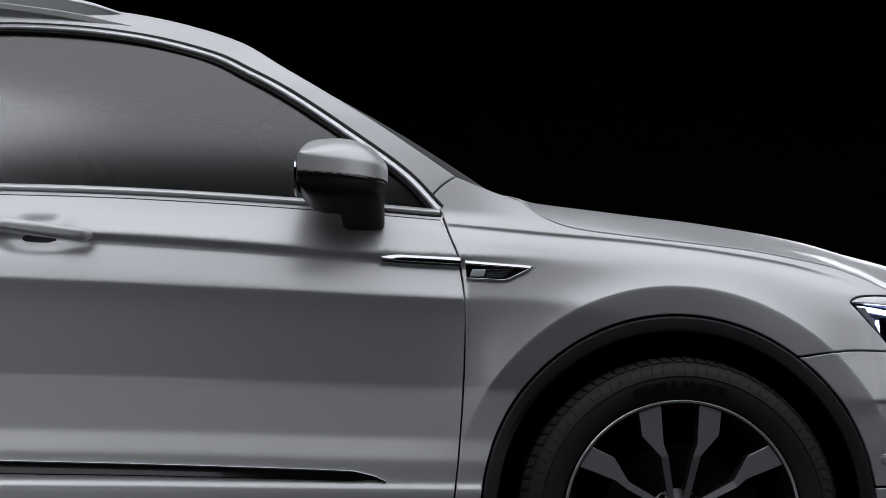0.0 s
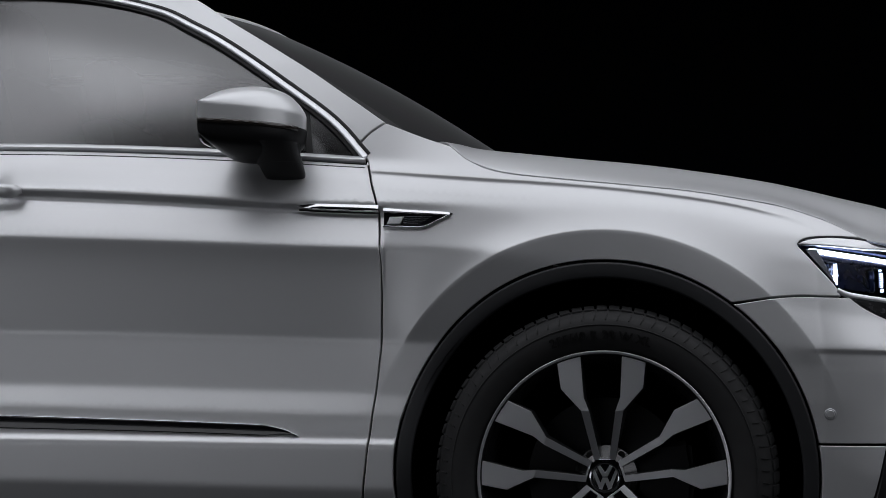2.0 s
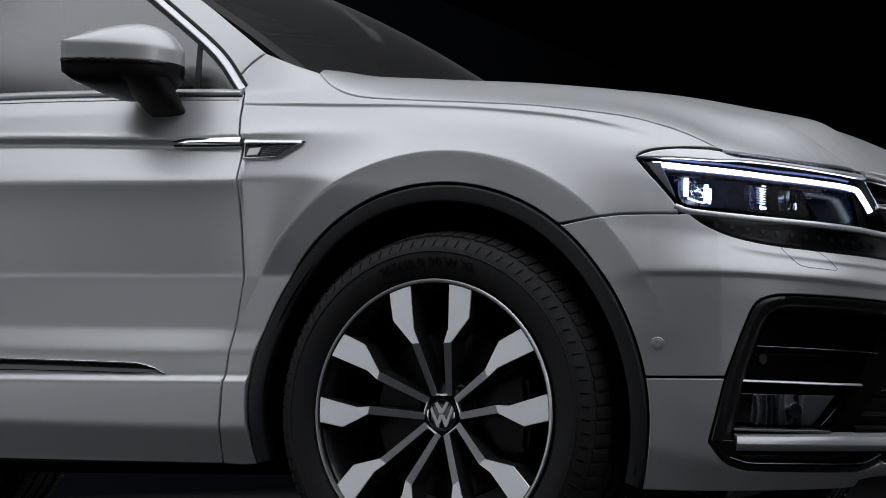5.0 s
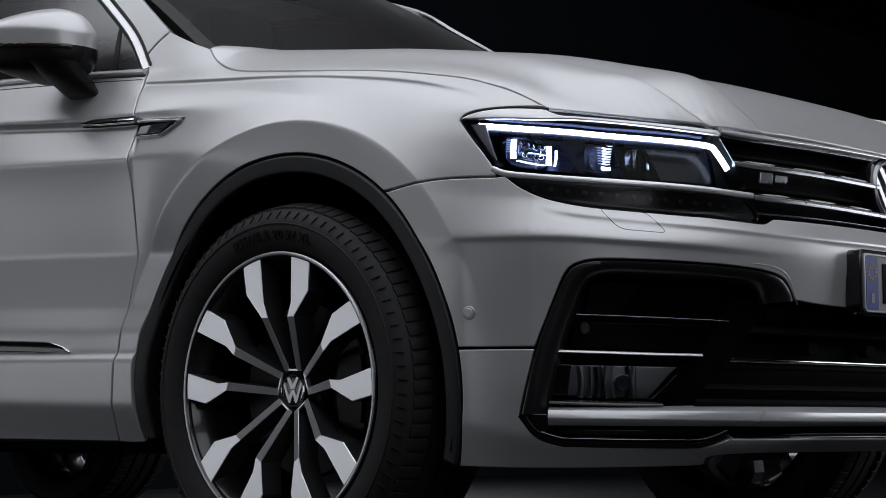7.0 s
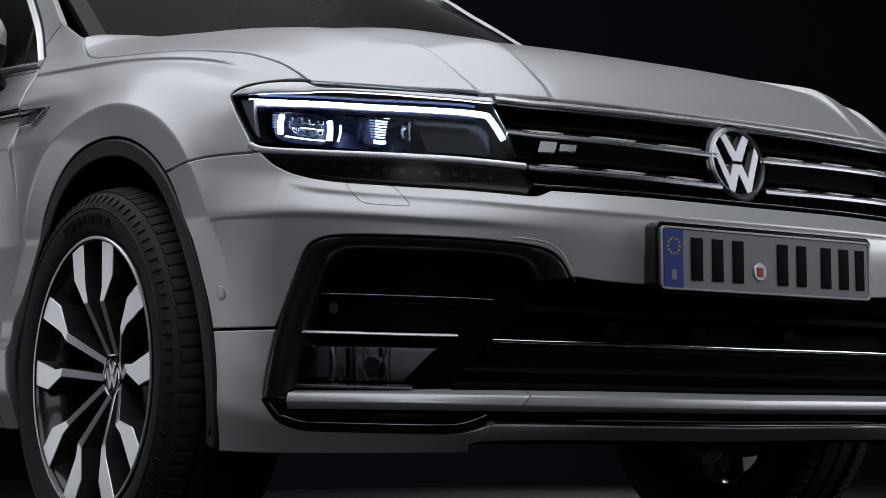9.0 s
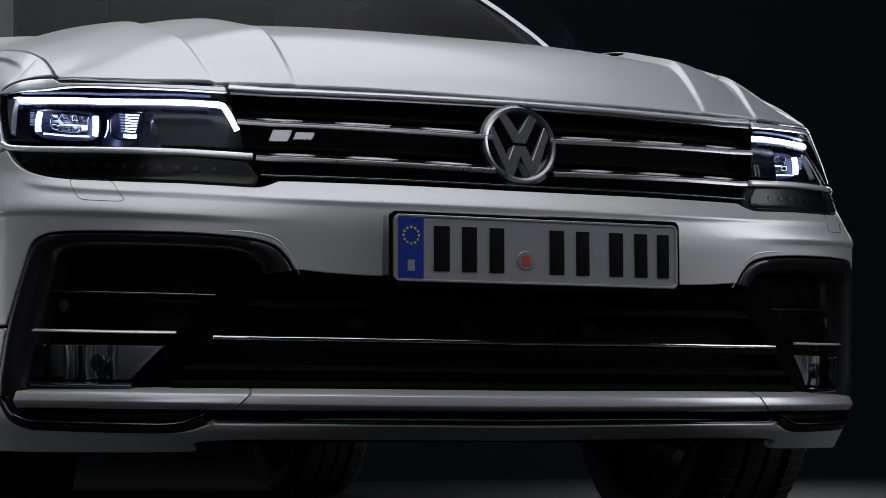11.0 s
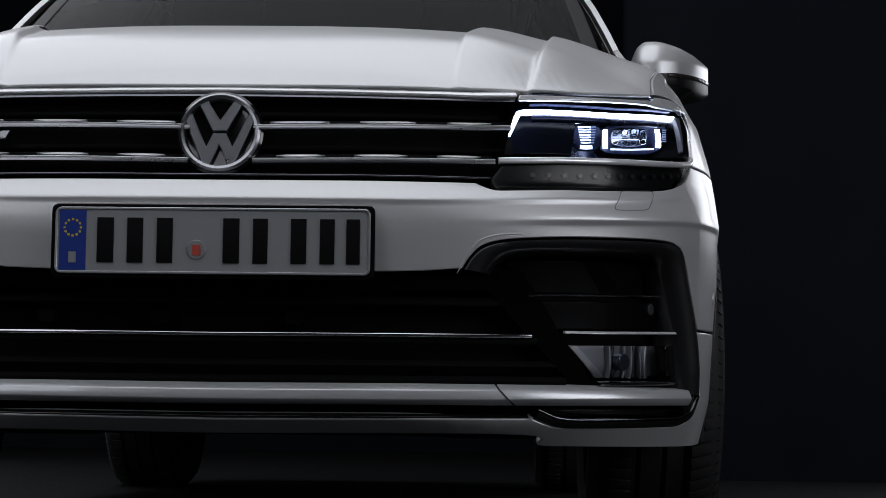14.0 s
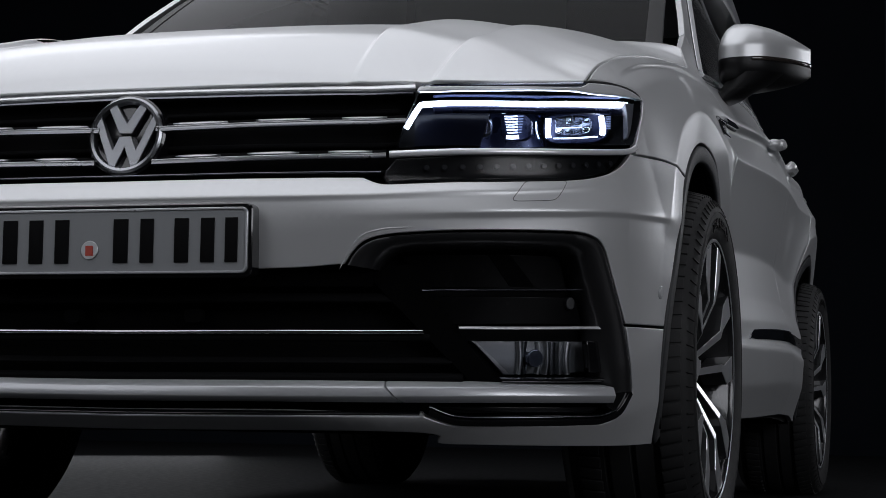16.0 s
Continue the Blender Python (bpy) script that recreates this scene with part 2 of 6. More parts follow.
EDGE_S = np.linspace(0, .905, 46)
EDGE_P = body(EDGE_S, pchip([0, .2, .3, .42, .53, .655, .78, .86, .905], [.8252, .8252, .8244, .8230, .8212, .8218, .8288, .8348, .8385])(EDGE_S))


SHUT = [(0.902, 0.838), (0.926, 0.850), (0.955, 0.8635), (1.0, 0.8805), (1.06, 0.8960), (1.13, 0.911), (1.22, 0.927), (1.328, 0.943), (1.442, 0.955), (1.60, 0.972), (1.722, 0.989), (1.791, 1.017), (1.835, 1.052)]
SHUT_P = body(*rounded(SHUT, .02).T)
HOOD_POWER = pchip([-.5, -.2, 0, .2, .45, .8], [6, 5.7, 5.1, 3.7, 3.2, 5.0])


def settled(x, a):
    """The same small shift for the bonnet: drawn place to true place, and its lift."""
    dx = np.interp(x, [-.5, -.35, 0, .3, .55, .75, .9], [-.008, -.005, .003, .008, .014, .021, .021])
    edge = smooth_step(.30, .75, a)
    wide = np.interp(x, [-.4, 0, .2, .45], [.010, -.002, -.008, -.013])
    rim = np.interp(x, [-.4, 0, .2, .45, .6], [.022, .016, .013, .010, .004])
    return x + dx, a * (1 + edge * wide / .75), rim * edge + (1 - edge) * np.interp(x, [-.4, 0, .5, .8], [.018, .010, -.003, -.009])


def bonnet_raw(x, a):
    x1, a1, up = settled(x, a)
    x, a = 2 * x - x1, a * a / np.maximum(a1, 1e-6)
    w = a / HOOD_HALF(x)
    z = HOOD_MID(x) - (HOOD_MID(x) - HOOD_RIM(x)) * np.clip(w, 0, 1.2) ** HOOD_POWER(x)
    for rib in (RIB_IN, RIB_OUT):
        r = rib(x)
        high = 0.0125 * (0.35 + 0.65 * smooth_step(.76, .60, x)) * smooth_step(-.45, .20, x)
        z = z + high * (smooth_step(r - .007, r + .007, a) - smooth_step(r + .007, r + .150, a))
    return z + up


# how far the bonnet's rim must move to meet the lamps, the grille and the wings, all along its edge
RIM_P = np.vstack([EDGE_P, SHUT_P[2::2]]) * np.array([1, -1, 1])
RIM_P[:, 1] = np.maximum(RIM_P[:, 1], 0)
RIM_FIX = RIM_P[:, 2] - bonnet_raw(RIM_P[:, 0], RIM_P[:, 1])


def bonnet(x, y):
    """A point of the bonnet: two raised ribs on each side run back from the grille, and its rim follows lamps and wings."""
    x, y = np.broadcast_arrays(np.asarray(x, float), np.asarray(y, float))
    a = np.abs(y)
    d2 = (x[..., None] - RIM_P[:, 0]) ** 2 + (a[..., None] - RIM_P[:, 1]) ** 2
    w = 1 / (d2 + .0004) ** 1.5
    fix = (w * RIM_FIX).sum(-1) / w.sum(-1) * (1 - smooth_step(.0, .15, np.sqrt(d2.min(-1))))
    return np.stack([x, y, bonnet_raw(x, a) + fix], axis=-1)


SCREEN_LOW, SCREEN_TOP = np.array([-.007, 0, .013]), np.array([-.030, 0, .030])


def screen(v, h):
    """A point of the windscreen: v across (-1 to 1), h from the cowl (0) to the roof (1)."""
    v, h = np.asarray(v, float), np.asarray(h, float)
    a = np.abs(v) ** 1.61
    low = np.stack([-.262 - .116 * a, -.732 * v, 1.098 - .056 * a], -1)
    top = np.stack([-1.148 - .171 * a, -.625 * v, 1.568 + .026 * a - .03 * a * a], -1)
    low, top = low + SCREEN_LOW, top + SCREEN_TOP
    p = low * (1 - h)[..., None] + top * h[..., None]
    b = np.sin(np.pi * np.clip(h, 0, 1)) * 0.038
    return p + np.stack([b * .5, 0 * b, b * .85], -1)


def roof(v, x):
    """A point of the roof: v across (-1 to 1), x along the car."""
    v, x = np.asarray(v, float), np.asarray(x, float)
    half = pchip([-3.6, -3.2, -2.0, -1.2, -.86], [.50, .545, .585, .585, .602])(x)
    mid = pchip([-3.6, -3.2, -2.4, -1.7, -1.3, -1.05, -.86], [1.45, 1.53, 1.60, 1.592, 1.558, 1.508, 1.452])(x)
    return np.stack([x - .03 - .13 * np.abs(v) ** 1.8 * smooth_step(-2.2, -1.1, x), -(half + .012) * v, mid + .030 - .030 * np.abs(v) ** 2.4], -1)
# ---------------------------------------------------------------- end of the shape

# ---------------------------------------------------------------- materials
def material(name, colour, rough=0.5, metal=0.0, coat=0.0, grain=0.0, grain_scale=400.0, bump=0.0, vary=0.0, emit=None, emit_power=0.0, spec=0.5, coat_rough=0.03):
    """A surface with slight variation of tone and gloss at two scales, and fine relief."""
    m = bpy.data.materials.new(name)
    m.use_nodes = True
    nt = m.node_tree
    b = nt.nodes["Principled BSDF"]
    b.inputs["Base Color"].default_value = (*colour, 1)
    b.inputs["Roughness"].default_value = rough
    b.inputs["Metallic"].default_value = metal
    b.inputs["Coat Weight"].default_value = coat
    b.inputs["Coat Roughness"].default_value = coat_rough
    b.inputs["Specular IOR Level"].default_value = spec
    if emit:
        b.inputs["Emission Color"].default_value = (*emit, 1)
        b.inputs["Emission Strength"].default_value = emit_power
    tex = nt.nodes.new("ShaderNodeTexCoord")
    if vary:
        n1 = nt.nodes.new("ShaderNodeTexNoise")
        n1.inputs["Scale"].default_value = 3.0
        n1.inputs["Detail"].default_value = 6
        nt.links.new(tex.outputs["Object"], n1.inputs["Vector"])
        mix = nt.nodes.new("ShaderNodeMix")
        mix.data_type = "RGBA"
        mix.inputs["A"].default_value = (*[c * (1 - vary) for c in colour], 1)
        mix.inputs["B"].default_value = (*[min(1, c * (1 + vary)) for c in colour], 1)
        nt.links.new(n1.outputs["Fac"], mix.inputs["Factor"])
        nt.links.new(mix.outputs["Result"], b.inputs["Base Color"])
        mr = nt.nodes.new("ShaderNodeMapRange")
        mr.inputs["To Min"].default_value, mr.inputs["To Max"].default_value = rough * (1 - vary), min(1, rough * (1 + vary))
        n2 = nt.nodes.new("ShaderNodeTexNoise")
        n2.inputs["Scale"].default_value = 40.0
        nt.links.new(tex.outputs["Object"], n2.inputs["Vector"])
        nt.links.new(n2.outputs["Fac"], mr.inputs["Value"])
        nt.links.new(mr.outputs["Result"], b.inputs["Roughness"])
    if bump:
        n3 = nt.nodes.new("ShaderNodeTexNoise")
        n3.inputs["Scale"].default_value = grain_scale
        n3.inputs["Detail"].default_value = 3
        nt.links.new(tex.outputs["Object"], n3.inputs["Vector"])
        bp = nt.nodes.new("ShaderNodeBump")
        bp.inputs["Strength"].default_value = bump
        bp.inputs["Distance"].default_value = 0.001
        nt.links.new(n3.outputs["Fac"], bp.inputs["Height"])
        nt.links.new(bp.outputs["Normal"], b.inputs["Normal"])
    return m


def glass(name, tint, ior=1.5, rough=0.0, shine=0.8):
    """A thin pane: tinted light passes straight through, and the surface mirrors by Fresnel."""
    m = bpy.data.materials.new(name)
    m.use_nodes = True
    nt = m.node_tree
    nt.nodes.remove(nt.nodes["Principled BSDF"])
    clear, gloss, mix, fr = (nt.nodes.new("ShaderNode" + k) for k in ("BsdfTransparent", "BsdfGlossy", "MixShader", "Fresnel"))
    clear.inputs["Color"].default_value = (*tint, 1)
    gloss.inputs["Roughness"].default_value = rough
    gloss.inputs["Color"].default_value = (shine, shine, shine, 1)
    fr.inputs["IOR"].default_value = ior
    nt.links.new(fr.outputs[0], mix.inputs[0])
    nt.links.new(clear.outputs[0], mix.inputs[1])
    nt.links.new(gloss.outputs[0], mix.inputs[2])
    nt.links.new(mix.outputs[0], nt.nodes["Material Output"].inputs[0])
    return m


PAINT = material("white_silver_paint", (0.695, 0.701, 0.707), 0.41, 0.54, coat=0.4, vary=0.02, coat_rough=0.10)
PIANO = material("gloss_black_plastic", (0.006, 0.006, 0.007), 0.12, coat=0.6, vary=0.1)
CLAD = material("black_grained_plastic", (0.022, 0.023, 0.025), 0.5, bump=0.25, grain_scale=900, vary=0.15)
DARK = material("black_matt_plastic", (0.0028, 0.0028, 0.0032), 0.75, spec=0.08, bump=0.2, grain_scale=300, vary=0.15)
CHROME = material("bright_chrome", (0.78, 0.79, 0.81), 0.10, 1.0, vary=0.05)
SATIN = material("satin_silver", (0.62, 0.63, 0.65), 0.36, 1.0, vary=0.05)
SMOKED = material("dark_chrome", (0.20, 0.21, 0.23), 0.25, 1.0, vary=0.08)
ALU = material("machined_aluminium", (0.88, 0.89, 0.91), 0.29, 0.80)
RIMBLACK = material("gloss_black_wheel_paint", (0.012, 0.012, 0.013), 0.25, coat=0.5, vary=0.1)
SPOKE_SIDE = material("dark_grey_wheel_paint", (0.060, 0.061, 0.064), 0.34, 0.5, coat=0.5, vary=0.12)
LIP = material("machined_rim_lip", (0.80, 0.81, 0.83), 0.34, 0.8, bump=0.08, grain_scale=700, vary=0.06)
RUBBER = material("tyre_rubber", (0.016, 0.016, 0.0165), 0.68, bump=0.3, grain_scale=500, vary=0.2)
RUBBER_TEXT = material("tyre_lettering_rubber", (0.0015, 0.0015, 0.0016), 0.6, spec=0.2)
SEAL = material("black_rubber_seal", (0.006, 0.006, 0.006), 0.6)
STEEL = material("cast_steel", (0.022, 0.022, 0.023), 0.5, 0.5, bump=0.3, grain_scale=200, vary=0.2)
LED = material("white_led_guide", (0.9, 0.9, 0.95), 0.3, emit=(0.70, 0.80, 1.0), emit_power=7.0)
LED_SOFT = material("blue_white_led_optic", (0.06, 0.07, 0.11), 0.2, emit=(0.42, 0.55, 1.0), emit_power=0.5)
AMBER = material("smoked_indicator_lens", (0.03, 0.025, 0.022), 0.15, coat=0.5, vary=0.1)
PLATE = material("reflective_plate_white", (0.26, 0.27, 0.28), 0.32, coat=0.3, vary=0.04)
PLATE_RIM = material("pressed_plate_edge", (0.50, 0.51, 0.53), 0.28, 0.6, vary=0.05)
PLATE_BLUE = material("plate_blue_band", (0.008, 0.035, 0.26), 0.35, coat=0.3)
PLATE_INK = material("plate_black_ink", (0.004, 0.004, 0.0045), 0.7, spec=0.1)
SEALRED = material("red_seal_sticker", (0.45, 0.06, 0.04), 0.45)
YELLOW = material("plate_yellow_dot", (0.6, 0.45, 0.03), 0.45)
TINT = glass("dark_tinted_glass", (0.10, 0.11, 0.115), 2.1, 0.20, 0.95)
CLEAR = glass("windscreen_glass", (0.20, 0.22, 0.22), 1.24, 0.40, 0.38)
LENS = glass("clear_lamp_cover", (0.9, 0.92, 0.95), 1.2)
LACQUER = material("silver_lacquer", (0.60, 0.61, 0.63), 0.30, 0.45, coat=0.5, vary=0.03)
BLADE = material("bright_silver_lacquer", (0.90, 0.91, 0.93), 0.26, 0.50, coat=0.6, vary=0.03)
FRAME = material("satin_black_frame", (0.014, 0.014, 0.015), 0.34, coat=0.5, coat_rough=0.14, vary=0.15)
# glows to stand in for a blue reflection in the lamp, not an LED
BLUE_GLINT = material("glowing_blue_reflection", (0.02, 0.03, 0.08), 0.3, emit=(0.28, 0.38, 1.0), emit_power=0.12)
FOGBOWL = material("dull_reflector_metal", (0.30, 0.31, 0.33), 0.40, 0.7, vary=0.15)
EMBLEM = material("satin_grey_metal", (0.36, 0.37, 0.39), 0.28, 1.0, vary=0.06)
# near-black of some plastic parts, and of the shade under the bonnet edge
PIT = material("deep_black_plastic_and_gap_shade", (0.0018, 0.0018, 0.002), 0.85, spec=0.04, vary=0.1)
LED_COMB = material("bright_led_comb", (0.7, 0.75, 0.85), 0.2, emit=(0.62, 0.72, 1.0), emit_power=2.2)
CABIN = material("black_cabin_fabric", (0.03, 0.03, 0.032), 0.8, bump=0.4, grain_scale=250, vary=0.2)
MIRROR_BLACK = material("satin_black_mirror_shell", (0.006, 0.006, 0.0065), 0.42, spec=0.3, vary=0.15)
POD = material("dark_pod_plastic", (0.003, 0.003, 0.0034), 0.26, spec=0.09, vary=0.15)
MIRROR = material("mirror_glass", (0.8, 0.8, 0.82), 0.02, 1.0)
FLOOR = material("dark_studio_floor", (0.0052, 0.0054, 0.0060), 0.62, spec=0.15, bump=0.15, grain_scale=120, vary=0.25)
CURTAIN = material("black_studio_wall", (0.0095, 0.0112, 0.0145), 1.0, spec=0.0, bump=0.3, grain_scale=60, vary=0.2)

# ---------------------------------------------------------------- mesh helpers
from mathutils.geometry import delaunay_2d_cdt


def sheet(name, verts, faces, smooth=True, sharp=None):
    me = bpy.data.meshes.new(name)
    me.from_pydata([tuple(v) for v in verts], [], [tuple(f) for f in faces])
    me.update()
    if smooth:
        me.polygons.foreach_set("use_smooth", [True] * len(me.polygons))
        if sharp:
            me.set_sharp_from_angle(angle=radians(sharp))
    return me


def part(name, me, mat, parent, label=""):
    """One mesh object under a thing or a part."""
    ob = new(name, me)
    if mat and not me.materials:
        me.materials.append(mat)
    ob.parent = parent
    return tagged(ob, label)


def thing(name, label, category, group="", kind=""):
    return tagged(new(name), label, category, group, kind)


def outward(fmap, a, b):
    """Points of a mapped surface and their outward normals."""
    e = 0.0015
    p = fmap(a, b)
    n = np.cross(fmap(a + e, b) - fmap(a - e, b), fmap(a, b + e) - fmap(a, b - e))
    n /= np.maximum(np.linalg.norm(n, axis=-1), 1e-12)[..., None]
    flip = ((n * (p - np.array([-1.0, 0, 0.55]))).sum(-1) < 0)
    n[flip] *= -1
    return p, n


def inset2(o, r):
    """The closed outline o (counter-clockwise) moved inwards by r."""
    nx, pv = np.roll(o, -1, 0) - o, o - np.roll(o, 1, 0)
    nx /= np.maximum(np.linalg.norm(nx, axis=1), 1e-9)[:, None]
    pv /= np.maximum(np.linalg.norm(pv, axis=1), 1e-9)[:, None]
    n1, n2 = np.stack([-nx[:, 1], nx[:, 0]], 1), np.stack([-pv[:, 1], pv[:, 0]], 1)
    n = n1 + n2
    ln = np.linalg.norm(n, axis=1)
    n = n / np.maximum(ln, 0.5)[:, None]
    return o + n * r * np.minimum(2 / np.maximum(ln, 0.7), 1.5)[:, None] 


def inside(pts, o):
    x, y = pts[:, 0][:, None], pts[:, 1][:, None]
    x1, y1 = o[:, 0], o[:, 1]
    x2, y2 = np.roll(x1, -1), np.roll(y1, -1)
    cross = ((y1 > y) != (y2 > y)) & (x < (x2 - x1) * (y - y1) / np.where(y2 == y1, 1e-12, y2 - y1) + x1)
    return cross.sum(1) % 2 == 1


def panel(name, outline, fmap, step=0.010, thick=0.014, r=0.0022, gap=0.0018, mirror=False, lift=0.0, rows=()):
    """A pressed panel: an outline on a mapped surface, meshed finely, with rounded edges that turn inwards."""
    o = np.array(outline, float)
    area = 0.5 * np.sum(o[:, 0] * np.roll(o[:, 1], -1) - np.roll(o[:, 0], -1) * o[:, 1])
    if area < 0:
        o = o[::-1]
    o = inset2(o, gap)
    ring1, ring0 = inset2(o, 0.3 * r), inset2(o, r)
    n = len(o)
    lo, hi = o.min(0), o.max(0)
    ga, gb = np.meshgrid(np.arange(lo[0], hi[0], step), np.arange(lo[1], hi[1], step), indexing="ij")
    gb = gb + (np.arange(gb.shape[0]) % 2)[:, None] * step * 0.5
    g = np.stack([ga.ravel(), gb.ravel()], 1)
    g = g[inside(g, ring0)]
    if len(g):
        keep = np.ones(len(g), bool)
        for c in range(0, len(g), 4000):
            d = np.sqrt(((g[c:c + 4000, None] - ring0[None]) ** 2).sum(-1)).min(1)
            keep[c:c + 4000] = d > 0.55 * step
        g = g[keep]
    extra = []
    for row in rows:
        row = row[(row > lo).all(1) & (row < hi).all(1)]
        if len(row):
            row = row[inside(row, ring0)]
        if len(row):
            row = row[np.array([((ring0 - q) ** 2).sum(1).min() > (0.35 * step) ** 2 for q in row])]
        if len(row):
            extra.append(row)
    if extra:
        extra = np.vstack(extra)
        keep = np.ones(len(g), bool)
        for i in range(0, len(g), 600):
            keep[i:i + 600] = ((g[i:i + 600, None] - extra[None]) ** 2).sum(-1).min(1) > 0.0048 ** 2
        g = np.vstack([g[keep], extra])
    pts = [Vector(p) for p in np.vstack([ring0, g])]
    vs, _, fs, ov, _, _ = delaunay_2d_cdt(pts, [], [list(range(n))], 1, 1e-6)
    where = {}
    for i, origin in enumerate(ov):
        for q in origin:
            where[q] = i
    v2 = np.array([tuple(v) for v in vs])
    p, nn = outward(fmap, v2[:, 0], v2[:, 1])
    verts = list(p + nn * lift)
    p1, n1 = outward(fmap, ring1[:, 0], ring1[:, 1])
    p2, n2 = outward(fmap, o[:, 0], o[:, 1])
    k = len(verts)
    verts += list(p1 + n1 * (lift - 0.3 * r)) + list(p2 + n2 * (lift - r)) + list(p2 + n2 * (lift - thick))
    faces = [tuple(f) for f in fs]
    for i in range(n):
        j = (i + 1) % n
        a, b = where.get(i), where.get(j)
        if a is None or b is None:
            continue
        faces.append((b, a, k + i, k + j))
        faces.append((k + j, k + i, k + n + i, k + n + j))
        faces.append((k + n + j, k + n + i, k + 2 * n + i, k + 2 * n + j))
    verts = np.array(verts)
    base = p[[where.get(i, 0) for i in range(n)]]
    out_dir = p2 - base
    out_dir /= np.maximum(np.linalg.norm(out_dir, axis=1), 1e-9)[:, None]
    soft_n = n1 + out_dir
    soft_n /= np.maximum(np.linalg.norm(soft_n, axis=1), 1e-9)[:, None]
    normals = np.vstack([nn, soft_n, out_dir, out_dir])
    f0 = np.array([f[:3] for f in faces[:len(fs)]])
    fn = np.cross(verts[f0[:, 1]] - verts[f0[:, 0]], verts[f0[:, 2]] - verts[f0[:, 0]])
    if (fn * nn[f0[:, 0]]).sum() < 0:
        faces = [f[::-1] for f in faces]
    if mirror:
        verts = verts * np.array([1, -1, 1])
        faces = [f[::-1] for f in faces]
        normals = normals * np.array([1, -1, 1])
    me = sheet(name, verts, faces)
    me.normals_split_custom_set_from_vertices([tuple(q) for q in normals])
    return me


def ribbon(name, path, width, height, fmap, base=-0.004, mirror=False, shape="round", taper=0.0, skew=None):
    """A trim strip laid along a curve of a mapped surface; shape round, flat or wedge. taper: length over which its ends run out."""
    c = np.array(path, float)
    p, n = outward(fmap, c[:, 0], c[:, 1])
    return strip3(name, p, n, width, height, base, mirror, shape, taper, skew)


SHAPES = {
    "blade": [(-1, -1), (-1, .45), (-.93, .6), (-.1, 1), (.0, 1.02), (.1, .98), (.9, .35), (1, .2), (1, -1)],
    "round": [(-1, -1), (-1, .2), (-.85, .62), (-.5, .9), (0, 1), (.5, .9), (.85, .62), (1, .2), (1, -1)],
    "flat": [(-1, -1), (-1, .7), (-.92, .95), (-.8, 1), (.8, 1), (.92, .95), (1, .7), (1, -1)],
    "wedge": [(-1, -1), (-1, .55), (-.92, .8), (-.7, .97), (-.5, 1), (-.3, .93), (.9, .28), (1, .15), (1, -1)],
}


def strip3(name, p, n, width, height, base=-0.004, mirror=False, shape="round", taper=0.0, skew=None):
    p, n = np.asarray(p, float), np.asarray(n, float)
    t = np.gradient(p, axis=0)
    t /= np.linalg.norm(t, axis=1)[:, None]
    side = np.cross(n, t)
    side /= np.linalg.norm(side, axis=1)[:, None]
    if side[:, 2].mean() < 0:
        side = -side
    ln = np.concatenate([[0], np.cumsum(np.linalg.norm(np.diff(p, axis=0), axis=1))])
    w = np.broadcast_to(np.asarray(width, float), (len(p),)).copy()
    if taper:
        w = w * np.clip(np.minimum(ln, ln[-1] - ln) / taper, 0.03, 1)
    sec = SHAPES[shape]
    lean = np.zeros(len(p)) if skew is None else np.asarray(skew, float)
    verts, faces, m = [], [], len(sec)
    for i in range(len(p)):
        for u, v in sec:
            verts.append(p[i] + side[i] * u * w[i] / 2 + t[i] * u * lean[i] + n[i] * (height * v if v > 0 else base * -v))
    for i in range(len(p) - 1):
        for j in range(m):
            a, b = i * m + j, i * m + (j + 1) % m
            faces.append((a, b, b + m, a + m))
    faces += [tuple(range(m))[::-1], tuple(range((len(p) - 1) * m, len(p) * m))]
    verts = np.array(verts)
    if mirror:
        verts = verts * np.array([1, -1, 1])
        faces = [f[::-1] for f in faces]
    me = sheet(name, verts, faces, sharp=40)
    bm = bmesh.new()
    bm.from_mesh(me)
    bmesh.ops.recalc_face_normals(bm, faces=bm.faces)
    bm.to_mesh(me)
    bm.free()
    return me


def grid_sheet(name, fmap, a, b, mirror=False):
    """A plain open sheet over the ranges a and b of a mapped surface."""
    A, B = np.meshgrid(a, b, indexing="ij")
    p = fmap(A, B)
    n, m = A.shape
    verts = p.reshape(-1, 3)
    faces = [(i * m + j, (i + 1) * m + j, (i + 1) * m + j + 1, i * m + j + 1) for i in range(n - 1) for j in range(m - 1)]
    if mirror:
        verts = verts * np.array([1, -1, 1])
    return sheet(name, verts, faces)


def turned(name, profile, steps=96, sharp=35):
    """A body of revolution about the y axis from (radius, y) pairs."""
    verts, faces, m = [], [], len(profile)
    for i in range(steps):
        a = 2 * math.pi * i / steps
        for r, y in profile:
            verts.append((r * math.cos(a), y, r * math.sin(a)))
    for i in range(steps):
        k = (i + 1) % steps
        for j in range(m - 1):
            faces.append((i * m + j, i * m + j + 1, k * m + j + 1, k * m + j))
    return sheet(name, verts, faces, sharp=sharp)


def from_bm(name, bm, smooth=True, sharp=35):
    bmesh.ops.recalc_face_normals(bm, faces=bm.faces)
    me = bpy.data.meshes.new(name)
    bm.to_mesh(me)
    bm.free()
    if smooth:
        me.polygons.foreach_set("use_smooth", [True] * len(me.polygons))
        me.set_sharp_from_angle(angle=radians(sharp))
    return me


